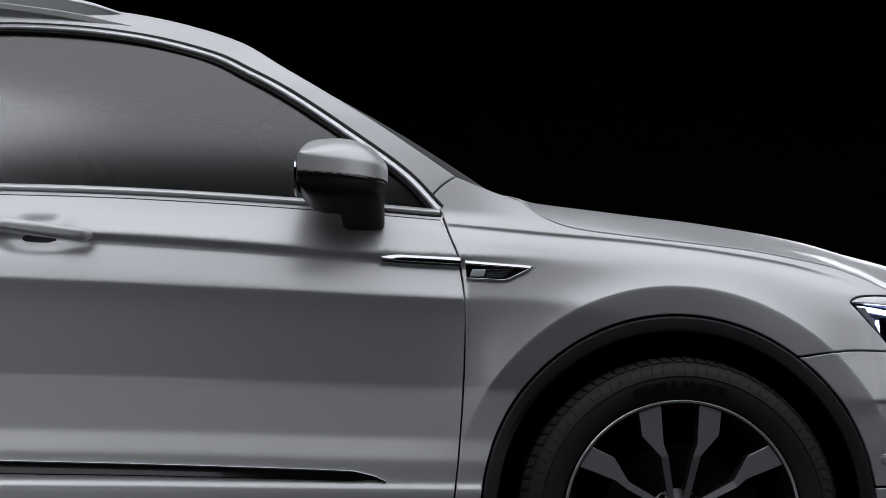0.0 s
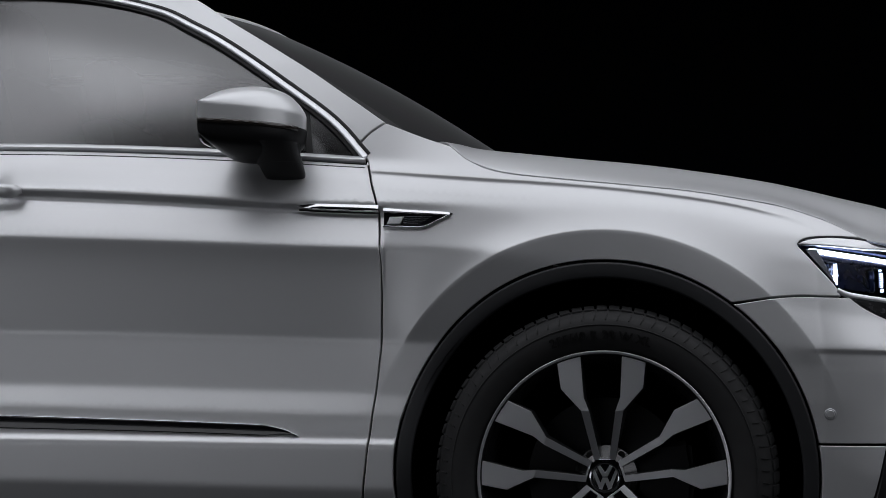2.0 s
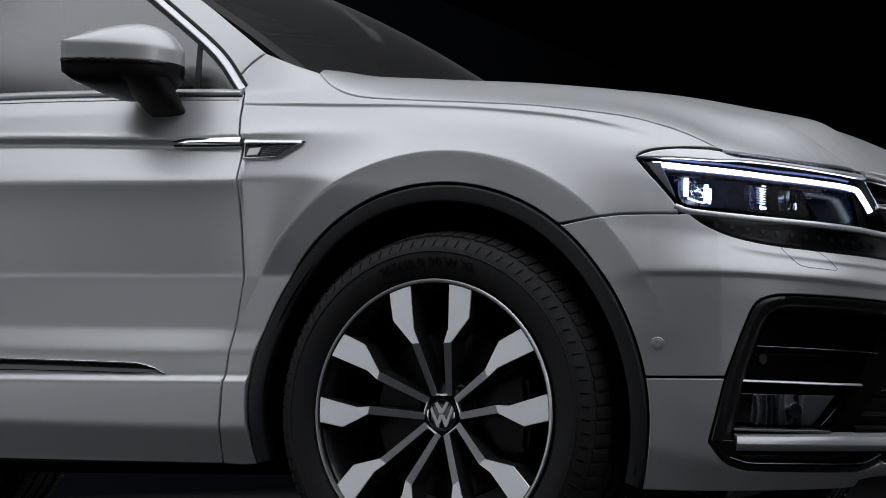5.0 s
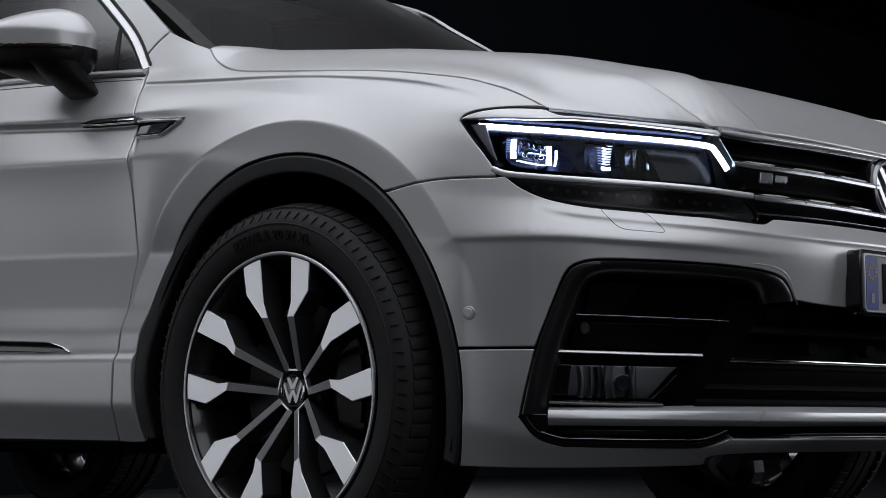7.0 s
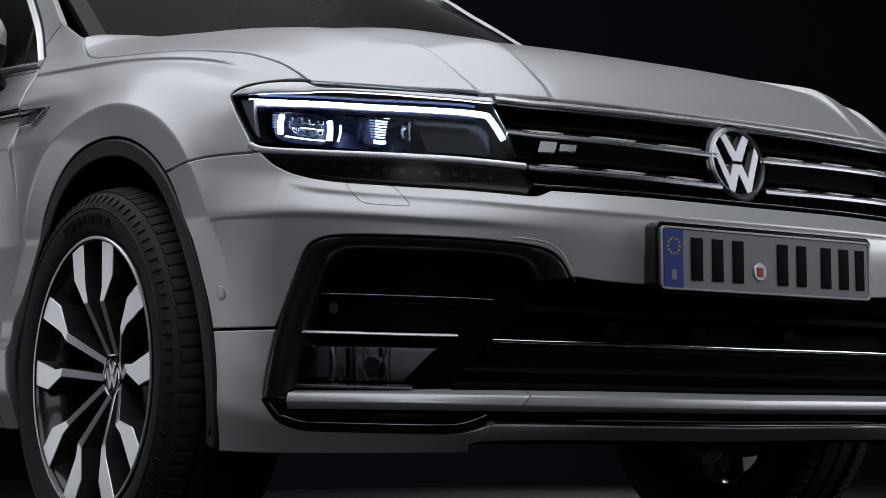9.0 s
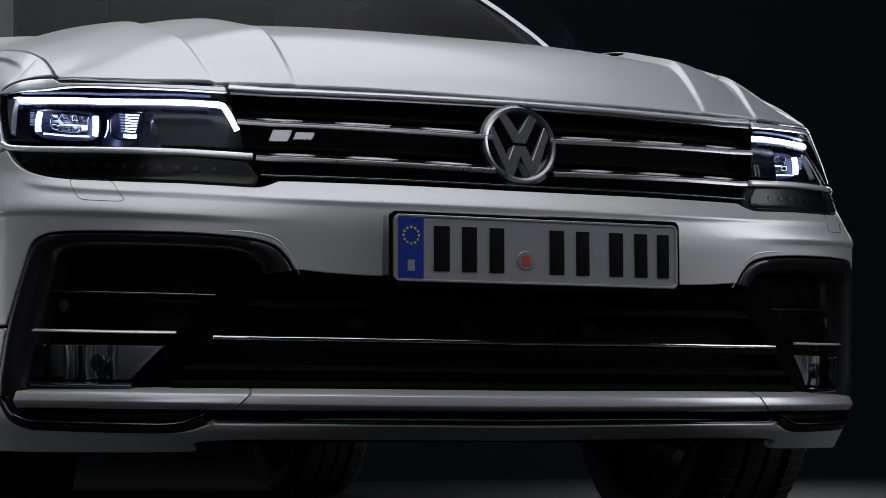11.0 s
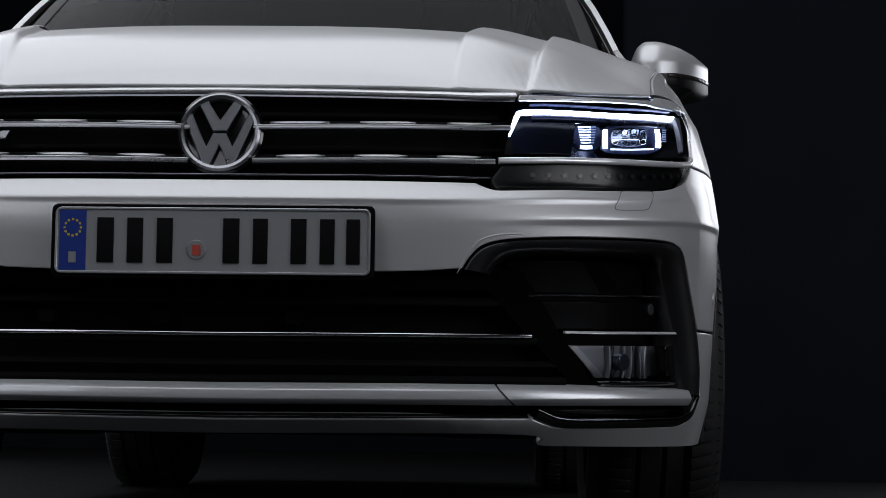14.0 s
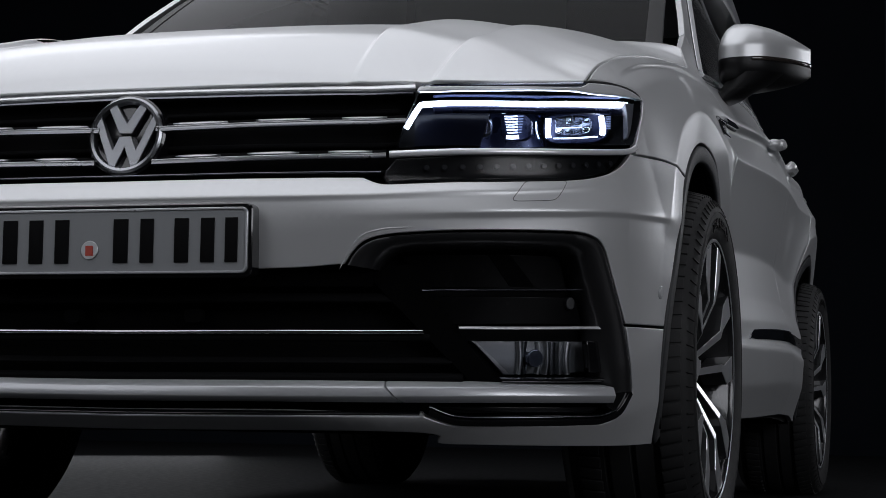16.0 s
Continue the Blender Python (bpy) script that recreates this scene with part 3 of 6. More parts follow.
def block(name, size, at=(0, 0, 0), bevel=0.003, turn=None):
    bm = bmesh.new()
    bmesh.ops.create_cube(bm, size=1)
    bmesh.ops.scale(bm, vec=size, verts=bm.verts)
    if bevel:
        bmesh.ops.bevel(bm, geom=bm.edges[:], offset=bevel, segments=2, profile=0.6, affect="EDGES")
    if turn:
        bmesh.ops.transform(bm, matrix=turn, verts=bm.verts)
    bmesh.ops.translate(bm, vec=at, verts=bm.verts)
    return from_bm(name, bm)


def loft(name, rings, cap=True, sharp=50, mirror=False):
    """A closed skin over rings of equal point counts."""
    m = len(rings[0])
    verts = np.vstack([np.asarray(r, float) for r in rings])
    faces = []
    for i in range(len(rings) - 1):
        for j in range(m):
            a, b = i * m + j, i * m + (j + 1) % m
            faces.append((a, b, b + m, a + m))
    if cap:
        faces += [tuple(range(m))[::-1], tuple(range((len(rings) - 1) * m, len(rings) * m))]
    if mirror:
        verts = verts * np.array([1, -1, 1])
    bm = bmesh.new()
    bv = [bm.verts.new(v) for v in verts]
    for f in faces:
        bm.faces.new([bv[i] for i in f])
    return from_bm(name, bm, sharp=sharp)


def deep(d):
    """The body's skin moved inwards by d, without its crisp feature lines."""
    return lambda a, b: body(a, b, d, False)


def skin(a, b):
    return body(a, b, 0.0, False)


# ---------------------------------------------------------------- the car
car = thing("car", "white crossover car with tinted windows on a dark studio floor", "car")
SIDES = (("right", False), ("left", True))


def arc(cx, cz, r, a0, a1, step=0.012):
    """Points of a wheel arch's edge as (plan distance, height), by degrees from the nose upwards."""
    n = max(3, int(abs(math.radians(a1 - a0)) * r / step))
    a = np.radians(np.linspace(a0, a1, n))
    return np.stack([along(cx + r * np.cos(a)), cz + r * np.sin(a)], 1)


ARCH_R = 0.445
DOOR_FRONT = [(2.014, 1.018), (1.998, 0.965), (1.98, 0.911), (1.970, 0.83), (1.968, 0.76), (1.974, 0.614), (1.988, 0.462), (1.994, 0.415), (2.015, 0.241)]
PILLAR_LOW = [(2.022, 1.034), (2.10, 1.117), (2.225, 1.214), (2.352, 1.302), (2.45, 1.358), (2.55, 1.405), (2.74, 1.449), (3.0, 1.470), (3.5, 1.470), (4.3, 1.42)]
PILLAR_TOP = [(1.978, 1.107), (2.08, 1.180), (2.182, 1.251), (2.362, 1.365), (2.491, 1.441), (2.712, 1.499), (3.0, 1.525), (3.5, 1.53), (4.3, 1.48)]
LAMP_TOP = [(1.093, 0.823), (1.081, 0.832), (1.050, 0.839), (0.98, 0.8425), (0.916, 0.8395), (0.785, 0.827), (0.65, 0.8195), (0.543, 0.8175)]
LAMP_SPLIT = [(0.496, 0.706), (0.60, 0.703), (0.713, 0.706), (0.876, 0.72), (1.002, 0.732)]
LAMP_UNDER = [(1.002, 0.728), (0.985, 0.716), (0.95, 0.692), (0.90, 0.672), (0.823, 0.658), (0.70, 0.650), (0.60, 0.647), (0.485, 0.645)]


def path(*pieces, step=0.01):
    """A closed outline from curves that meet at sharp corners."""
    out = []
    for p in pieces:
        r = rounded(list(p), step) if not isinstance(p, np.ndarray) else p
        if out and np.linalg.norm(out[-1][-1] - r[0]) < 1e-4:
            r = r[1:]
        out.append(r)
    o = np.vstack(out)
    gap = np.linalg.norm(o - np.roll(o, 1, 0), axis=1)
    return o[gap > 0.0008]


# rows of points along the creases, so that the panels' meshes follow them
ROWS = []
for line, _d, _f, s0, s1, _e, _g in CUTS:
    for sg in (1, -1):
        for off in (.0045, .0012, -.0012, -.0040, -.0075, -.0120, -.0175, -.0235, -.0300):
            q = np.arange(max(s0, 0), min(s1, 3.2), .0042)
            ROWS.append(np.stack([sg * q, line(q) + off], 1))
for line, _d, _f, s0, s1, _e in RIDGES:
    for sg in (1, -1):
        for off in (.005, .0012, -.0012, -.005):
            q = np.arange(s0, min(s1, 4.5), .007)
            ROWS.append(np.stack([sg * q, line(q) + off], 1))
for k in (7, 8, 9):
    for off in (.004, .0, -.004):
        q = np.arange(-1.12, 1.12, .009)
        ROWS.append(np.stack([q, LINE_Z[k](np.abs(q)) + off], 1))
for k in (2, 3, 4):
    for sg in (1, -1):
        for off in (.003, .0, -.003):
            q = np.arange(1.75, 4.5, .010)
            ROWS.append(np.stack([sg * q, LINE_Z[k](q) + off], 1))
for ax, az in ARCHES:
    for r in (.500, .5075, .5115, .520):
        a = np.radians(np.arange(5, 176, 0.9))
        q = np.stack([along(ax + r * np.cos(a)), az + r * np.sin(a)], 1)
        ROWS += [q, q * np.array([-1, 1])]
# and of the ribs in the bonnet
RIB_ROWS = []
for rib in (RIB_IN, RIB_OUT):
    for off in (-.014, -.008, -.0045, -.0015, .0015, .0045, .008, .018):
        q = np.arange(-.38, .76, .010)
        for sg in (1, -1):
            RIB_ROWS.append(np.stack([q, sg * (rib(q) + off)], 1))


def both(name, outline, mat, label="", parent=None, fmap=body, **kw):
    made = []
    if fmap is body and mat is PAINT:
        kw["rows"] = ROWS
    for _, flip in SIDES:
        made.append(part(name, panel(name, outline, fmap, mirror=flip, **kw), mat, parent or car, label))
    return made


# dark inner structure behind the gaps
def inner_shell():
    for _, flip in SIDES:
        me = grid_sheet("inner_panel", deep(0.022), np.linspace(0.0, 4.6, 130), np.linspace(0.24, 1.0, 50), flip)
        keep = []
        for f in me.polygons:
            c = f.center
            if all(math.hypot(c.x - ax, c.z - az) > 0.46 for ax, az in ARCHES) and not (c.x > 0.45) and not (c.x > 0.3 and c.z > 0.7) and not (c.x > -0.36 and c.z > 0.92):
                keep.append(tuple(f.vertices))
        vs = [tuple(v.co) for v in me.vertices]
        part("inner_panel", sheet("inner_panel", vs, keep), SEAL, car, "dark inner panel behind the shut lines")


inner_shell()

# front wing
wing = path(DOOR_FRONT, [(2.015, 0.241), (1.97, 0.239), (1.945, 0.24)], arc(0, 0.345, ARCH_R, 193.5, 52.7), [tuple(arc(0, .345, ARCH_R, 52.7, 52.6)[0]), (1.16, 0.709), (1.10, 0.714), (1.001, 0.714)],
            [(1.001, 0.714), (1.012, 0.738), (1.051, 0.781), (1.093, 0.824)], LAMP_TOP[:4] + [(0.914, 0.8415)], [(0.914, 0.8415), (0.933, 0.853)], [(0.933, 0.853)] + SHUT[2:],
            [(1.835, 1.052), (1.90, 1.075), (1.978, 1.107)], [(1.978, 1.107), (2.01, 1.086), (2.040, 1.055)], [(2.040, 1.055), (2.014, 1.018)])
both("front_wing", wing, PAINT)

# doors, rear flank, sill end
door = path(DOOR_FRONT, [(2.015, 0.241), (2.5, 0.243), (3.12, 0.25)], [(3.12, 0.25), (3.12, 1.068)], [(3.12, 1.066), (2.977, 1.063), (2.61, 1.050), (2.262, 1.031), (2.014, 1.012)])
both("front_door", door, PAINT)
rear_arc = arc(-2.68, 0.345, ARCH_R, 47, -13.5)
rear_door = path([(3.126, 1.066), (3.126, 0.25)], [(3.126, 0.25), (3.5, 0.252), tuple(rear_arc[-1])], rear_arc[::-1], [tuple(rear_arc[0]), (3.98, 0.80), (4.08, 1.0), (4.10, 1.065)], [(4.10, 1.065), (3.6, 1.07), (3.126, 1.066)])
both("rear_door", rear_door, PAINT, step=0.02)
quarter_arc = arc(-2.68, 0.345, ARCH_R, 46, 193)
quarter = path([(4.106, 1.066), (4.086, 1.0), (3.986, 0.80), tuple(quarter_arc[0])], quarter_arc, [tuple(quarter_arc[-1]), (4.75, 0.27)], [(4.75, 0.27), (4.75, 1.06)], [(4.75, 1.06), (4.106, 1.066)])
both("rear_quarter_panel", quarter, PAINT, step=0.02)

# front pillar and roof side
pillar = path(PILLAR_LOW, [(4.3, 1.42), (4.3, 1.48)], PILLAR_TOP[::-1], [(1.978, 1.107), (2.01, 1.086), (2.040, 1.055)], [(2.040, 1.055), (2.022, 1.034)])
both("pillar", pillar, PAINT, step=0.015)

# bonnet
nose_edge = [(p[0], max(-p[1], 0.0)) for p in EDGE_P]
flank_edge = [nose_edge[-1]] + [(p[0], -p[1]) for p in SHUT_P[2::4]] + [(SHUT_P[-1, 0], -SHUT_P[-1, 1])]
half = np.vstack([rounded(nose_edge, .01), rounded(flank_edge, .01)[1:], rounded([flank_edge[-1], (-0.40, 0.6), (-0.40, 0.3), (-0.39, 0)], .02)[1:]])
outline = np.vstack([half[:-1], (half * np.array([1, -1]))[::-1][:-1]])
part("bonnet", panel("bonnet", outline, bonnet, step=0.011, rows=RIB_ROWS), PAINT, car)

# bumper: painted upper cover and lower apron
cover_half = path([(0, 0.497), (0.30, 0.500), (0.415, 0.507)], [(0.415, 0.507), (0.428, 0.528), (0.45, 0.547), (0.49, 0.556), (0.56, 0.560)], [(0.56, 0.560), (0.70, 0.563), (0.80, 0.564), (0.84, 0.560), (0.868, 0.545), (0.89, 0.50), (0.925, 0.4138)],
                  [(0.925, 0.4138), (1.065, 0.4138)], arc(0, 0.345, ARCH_R, 9.1, 52.4), [tuple(arc(0, .345, ARCH_R, 52.4, 52.3)[0]), (1.16, 0.709), (1.10, 0.714), (1.001, 0.714)],
                  LAMP_UNDER[1:], [(0.485, 0.645), (0.468, 0.647), (0.44, 0.658)], [(0.44, 0.658), (0.2, 0.658), (0, 0.658)])
cover = np.vstack([cover_half[1:-1], (cover_half * np.array([-1, 1]))[::-1][1:-1]])
part("bumper_cover", panel("bumper_cover", cover, body, step=0.010, rows=ROWS), PAINT, car)
apron_half = path([(0, 0.258), (0.50, 0.260), (0.545, 0.262)], [(0.545, 0.262), (0.595, 0.247), (0.66, 0.245)], [(0.66, 0.245), (0.86, 0.247), (0.90, 0.251), (0.93, 0.268), (0.955, 0.299)], [(0.955, 0.299), (0.925, 0.4126)],
                  [(0.925, 0.4126), (1.066, 0.4126)], arc(0, 0.345, ARCH_R, 8.5, -18), [tuple(arc(0, .345, ARCH_R, -18, -18.1)[0]), (0.95, 0.206), (0.66, 0.209)], [(0.66, 0.209), (0.58, 0.212), (0.53, 0.229), (0, 0.229)])
apron = np.vstack([apron_half[1:-1], (apron_half * np.array([-1, 1]))[::-1][1:-1]])
part("bumper_apron", panel("bumper_apron", apron, body, step=0.012), PAINT, car)

# black wheel arch cladding
def arch_skin(ax, az):
    """The cladding's own smooth skin: it follows the arch's edge all round and turns in towards the wheel."""
    ang = np.radians(np.arange(-60, 241, 2.0))
    d = offset(along(ax + (ARCH_R + .004) * np.cos(ang)), az + (ARCH_R + .004) * np.sin(ang))
    ker = np.exp(-0.5 * (np.arange(-9, 10) / 4.0) ** 2)
    d = np.convolve(np.pad(d, 9, "edge"), ker / ker.sum(), "valid")

    def f(s, z):
        s, z = np.asarray(s, float), np.asarray(z, float)
        x = np.interp(np.abs(s), PLAN_S, PLAN[:, 0])
        a = np.arctan2(z - az, x - ax)
        a = np.where(a < -math.pi / 2, a + 2 * math.pi, a)
        r = np.hypot(x - ax, z - az)
        return placed(s, np.interp(a, ang, d) + .002 - .005 * np.clip((.430 - r) / .025, 0, 1) ** 2, z)
    return f


for _, flip in SIDES:
    for ax, az in ARCHES:
        front = ax > -1
        ring = np.vstack([arc(ax, az, ARCH_R - .001, -18.3 if front else -13, 194), arc(ax, az, 0.405, 194, -18.3 if front else -13)])
        part("arch_cladding", panel("arch_cladding", ring, arch_skin(ax, az), step=0.012, thick=0.05, r=0.006, mirror=flip), CLAD, car, "black grained wheel arch cladding")

# ---------------------------------------------------------------- glass, roof, window trim
PANE = np.polyfit([1.0, 1.10, 1.175, 1.25, 1.325, 1.4, 1.47], [-.114, -.1415, -.166, -.1925, -.2247, -.2655, -.304], 3)


def pane(s, z):
    """The evenly curved side glass."""
    z = np.asarray(z, float)
    return placed(np.asarray(s, float), np.polyval(PANE, z) - .010, z)


for _, flip in SIDES:
    part("side_window", panel("side_window", path(PILLAR_LOW[:-1], [(3.5, 1.47), (4.2, 1.40)], [(4.2, 1.40), (4.2, 1.04)], [(4.2, 1.04), (2.977, 1.045), (2.61, 1.033), (2.262, 1.014), (2.028, 1.000)], [(2.028, 1.000), (2.022, 1.034)]), pane, step=0.025, thick=0.004, mirror=flip), TINT, car, "dark tinted side window")
    low = rounded([(2.018, 1.021), (2.262, 1.038), (2.61, 1.057), (2.977, 1.069), (3.6, 1.075), (4.2, 1.066)], 0.02)
    part("window_trim", ribbon("window_trim", low, 0.0165, 0.0095, skin, mirror=flip, shape="wedge"), BLADE, car, "bright chrome window trim")
    upper = rounded([(2.020, 1.026), (2.098, 1.110), (2.225, 1.206), (2.352, 1.294), (2.45, 1.350), (2.55, 1.397), (2.74, 1.441), (3.0, 1.462), (3.5, 1.462), (4.2, 1.415)], 0.015)
    part("window_trim", ribbon("window_trim", upper, 0.0150, 0.0085, skin, mirror=flip, shape="wedge"), BLADE, car, "bright chrome window trim")
    part("window_seal", ribbon("window_seal", upper - np.array([0.0085, -0.0085]) * 1.0, 0.008, 0.0015, skin, mirror=flip, base=-0.012), SEAL, car, "black rubber window seal")
    part("window_seal", ribbon("window_seal", upper + np.array([0.0085, -0.0075]), 0.008, 0.0005, skin, mirror=flip, base=-0.014), SEAL, car, "black rubber window seal")
    # dark ribbon stands in for the groove at the door's top edge
    part("window_seal", ribbon("window_seal", low - np.array([0, 0.0185]), 0.0028, 0.0006, skin, mirror=flip, base=-0.004), SEAL, car, "thin dark strip for the shaded groove under the window trim")
    part("middle_pillar", panel("middle_pillar", path([(3.02, 1.07), (3.16, 1.07)], [(3.16, 1.07), (3.20, 1.46)], [(3.20, 1.46), (3.06, 1.46)], [(3.06, 1.46), (3.02, 1.07)]), deep(0.009), step=0.03, thick=0.02, mirror=flip), PIANO, car, "gloss black middle pillar cover")
    part("corner_window_bar", panel("corner_window_bar", path([(2.135, 1.028), (2.155, 1.029)], [(2.155, 1.029), (2.175, 1.163)], [(2.175, 1.163), (2.155, 1.148)], [(2.155, 1.148), (2.135, 1.028)]), deep(0.008), step=0.03, thick=0.012, mirror=flip), SEAL, car)

HEAD = 0.655
part("windscreen", panel("windscreen", path([(-0.97, 0.0), (0.97, 0.0)], [(0.97, 0.0), (0.945, HEAD)], [(0.945, HEAD), (-0.945, HEAD)], [(-0.945, HEAD), (-0.97, 0.0)], step=0.03), screen, step=0.05, thick=0.005, r=0.003), CLEAR, car, "dark reflective windscreen")
for _, flip in SIDES:
    edge = np.stack([np.linspace(0.955, 0.93, 40), np.linspace(-0.02, HEAD, 40)], 1)
    part("windscreen_seal", ribbon("windscreen_seal", edge, np.interp(edge[:, 1], [0, .35, HEAD], [.040, .038, .022]), 0.003, screen, mirror=flip, base=-0.02, shape="flat"), SEAL, car, "black windscreen border")
part("roof", panel("roof", path([(-1, -.86), (1, -.86)], [(1, -.86), (1, -3.3)], [(1, -3.3), (-1, -3.3)], [(-1, -3.3), (-1, -.86)], step=0.03), roof, step=0.05), PAINT, car)
for _, flip in SIDES:
    rail_p = rounded([(-1.22, -0.565, 1.500), (-1.27, -0.566, 1.520), (-1.36, -0.568, 1.545), (-1.6, -0.57, 1.585), (-2.2, -0.57, 1.615), (-3.0, -0.54, 1.56)], 0.03)
    part("roof_rail", strip3("roof_rail", rail_p + np.array([-.03, -.012, .030]), np.tile([0, -0.35, 0.94], (len(rail_p), 1)), np.interp(np.linspace(0, 1, len(rail_p)), [0, .04, .12, 1], [.004, .018, .034, .034]), 0.012, -0.03, flip), SATIN, car, "satin silver roof rail")

# cowl at the foot of the windscreen, with the wiper on it
cowl_a = np.linspace(-0.97, 0.97, 41)
cp = screen(cowl_a, np.full(41, -0.01))
part("cowl", strip3("cowl", cp + np.array([0.005, 0, -0.010]), np.tile([0.3, 0, 0.95], (41, 1)), 0.13, 0.006, -0.03, False, "flat"), DARK, car, "black plastic cowl")
for y0, y1, dx in ((-0.60, 0.05, 0.0), (-0.02, 0.62, 0.0)):
    v = np.linspace(-y0 / 0.70, -y1 / 0.70, 20)
    wp, wn = outward(screen, v, np.linspace(-0.004, 0.014, 20))
    part("wiper", strip3("wiper", wp + wn * 0.012, wn, 0.016, 0.010, -0.008), DARK, car, "black windscreen wiper")


# ---------------------------------------------------------------- cabin seen through the glass
def seat(y):
    st = part("seat", None or block("seat_cushion", (0.52, 0.52, 0.16), (-1.12, y, 0.72), 0.05), CABIN, car, "black fabric front seat")
    part("backrest", block("backrest", (0.16, 0.52, 0.62), (-1.45, y, 1.02), 0.06, pose(0, 0, 0, 0, -14, 0)), CABIN, st)
    part("headrest", block("headrest", (0.11, 0.27, 0.19), (-1.53, y, 1.42), 0.045, pose(0, 0, 0, 0, -8, 0)), CABIN, st)


seat(-0.37)
seat(0.37)
dash = rounded([(-0.50, 1.045), (-0.62, 1.055), (-0.80, 1.05), (-0.86, 1.0), (-0.88, 0.8)], 0.03)
rings = [np.array([(x, y, z) for x, z in dash] + [(x + 0.05, y, z - 0.06) for x, z in dash[::-1]]) for y in np.linspace(-0.66, 0.66, 9)]
part("dashboard", loft("dashboard", rings), CABIN, car, "black soft dashboard")
wheel_bm = bmesh.new()
m0 = pose(-0.96, 0.37, 1.0, 0, 65, 0)
for i in range(48):
    for j in range(10):
        a, b = 2 * math.pi * i / 48, 2 * math.pi * j / 10
        wheel_bm.verts.new(m0 @ Vector(((0.185 + 0.016 * math.cos(b)) * math.cos(a), (0.185 + 0.016 * math.cos(b)) * math.sin(a), 0.016 * math.sin(b))))
wheel_bm.verts.ensure_lookup_table()
for i in range(48):
    for j in range(10):
        k, l = (i + 1) % 48, (j + 1) % 10
        wheel_bm.faces.new([wheel_bm.verts[q] for q in (i * 10 + j, k * 10 + j, k * 10 + l, i * 10 + l)])
steering = part("steering_wheel", from_bm("steering_wheel", wheel_bm), DARK, car, "black steering wheel")
part("boss", block("boss", (0.30, 0.15, 0.04), (-0.96, 0.37, 1.0), 0.015, pose(0, 0, 0, 0, 65, 0)), DARK, steering)
part("inner_mirror", block("inner_mirror", (0.04, 0.24, 0.065), (-0.84, 0, 1.40), 0.015), DARK, car, "black rear-view mirror inside the windscreen")
part("cabin_floor", block("cabin_floor", (2.3, 1.36, 0.06), (-1.75, 0, 0.50), 0.01), CABIN, car)
part("bulkhead", block("bulkhead", (0.05, 1.36, 0.60), (-0.62, 0, 0.78), 0.01), DARK, car)
part("rear_bulkhead", block("rear_bulkhead", (0.05, 1.1, 1.0), (-3.0, 0, 0.95), 0.01), CABIN, car)

# plain closed tail
def tail(name, z0, z1, mat, label):
    zs, fs = np.linspace(z0, z1, 12), np.linspace(-1, 1, 21)
    v = []
    for z in zs:
        half = min(abs(float(body(np.array(4.72), np.array(z))[1])), 0.60 + 0.2 * max(0.0, 1.46 - z))
        for f in fs:
            v.append((-3.22 - 0.10 * (1 - f * f) + 0.42 * max(0.0, z - 1.02), half * f, z))
    n = len(fs)
    part(name, sheet(name, v, [(i * n + j, i * n + j + 1, (i + 1) * n + j + 1, (i + 1) * n + j) for i in range(len(zs) - 1) for j in range(n - 1)]), mat, car, label)


tail("tailgate", 0.27, 1.03, PAINT, "white painted tailgate")
tail("rear_window", 1.03, 1.50, PIANO, "black rear window")

# ---------------------------------------------------------------- wheels
def spoke_mesh(sign):
    """One arm of a twin spoke that points up; sign mirrors it. Outer face machined, with a fold towards the hub."""
    # (across, up) of the face outline, and how far it lies behind the rim's outer edge
    outline = [(-.0915, .2425), (-.0440, .2560), (-.0400, .190), (-.0385, .165), (-.0275, .138), (-.0095, .036), (-.0225, .036), (-.0435, .138), (-.0845, .184)]
    face = [(x, z, .002 + .045 * (.2580 - z) if z > .137 else .0074 + .41 * (.138 - z)) for x, z in outline]
    v, fcs = [], []
    for x, z, d in face:
        v.append((x * sign, d, z))
    for x, z, d in face:
        cx = -0.058 if z > .15 else -0.030
        v.append(((cx + (x - cx) * 1.045) * sign, d + 0.0016, z))
    for k, (x, z, d) in enumerate(face):
        cx, cz = (-0.058, z) if z > .15 else (-0.030, z)
        grow = 1.28 if z < .15 else 1.10
        v.append(((cx + (x - cx) * grow) * sign, d + 0.050, z))
    n = len(face)
    fcs.append((0, 1, 2, 3, 8))
    fcs.append((8, 3, 4, 7))
    fcs.append((7, 4, 5, 6))
    fcs += [tuple(2 * n + i for i in q) for q in ((8, 3, 2, 1, 0), (7, 4, 3, 8), (6, 5, 4, 7))]
    for i in range(n):
        j = (i + 1) % n
        fcs.append((i, j, n + j, n + i))
        fcs.append((n + i, n + j, 2 * n + j, 2 * n + i))
    me = bpy.data.meshes.new("spoke")
    me.from_pydata(v, [], fcs)
    bm = bmesh.new()
    bm.from_mesh(me)
    bmesh.ops.recalc_face_normals(bm, faces=bm.faces)
    bm.to_mesh(me)
    bm.free()
    me.materials.append(ALU)
    me.materials.append(SPOKE_SIDE)
    for p in me.polygons:
        zs = [me.vertices[i].co.y for i in p.vertices]
        flat = abs(p.normal.y) > 0.85
        p.material_index = 0 if (flat and p.index < 3) or (p.index > 5 and p.index % 2 == 0) else 1
    return me


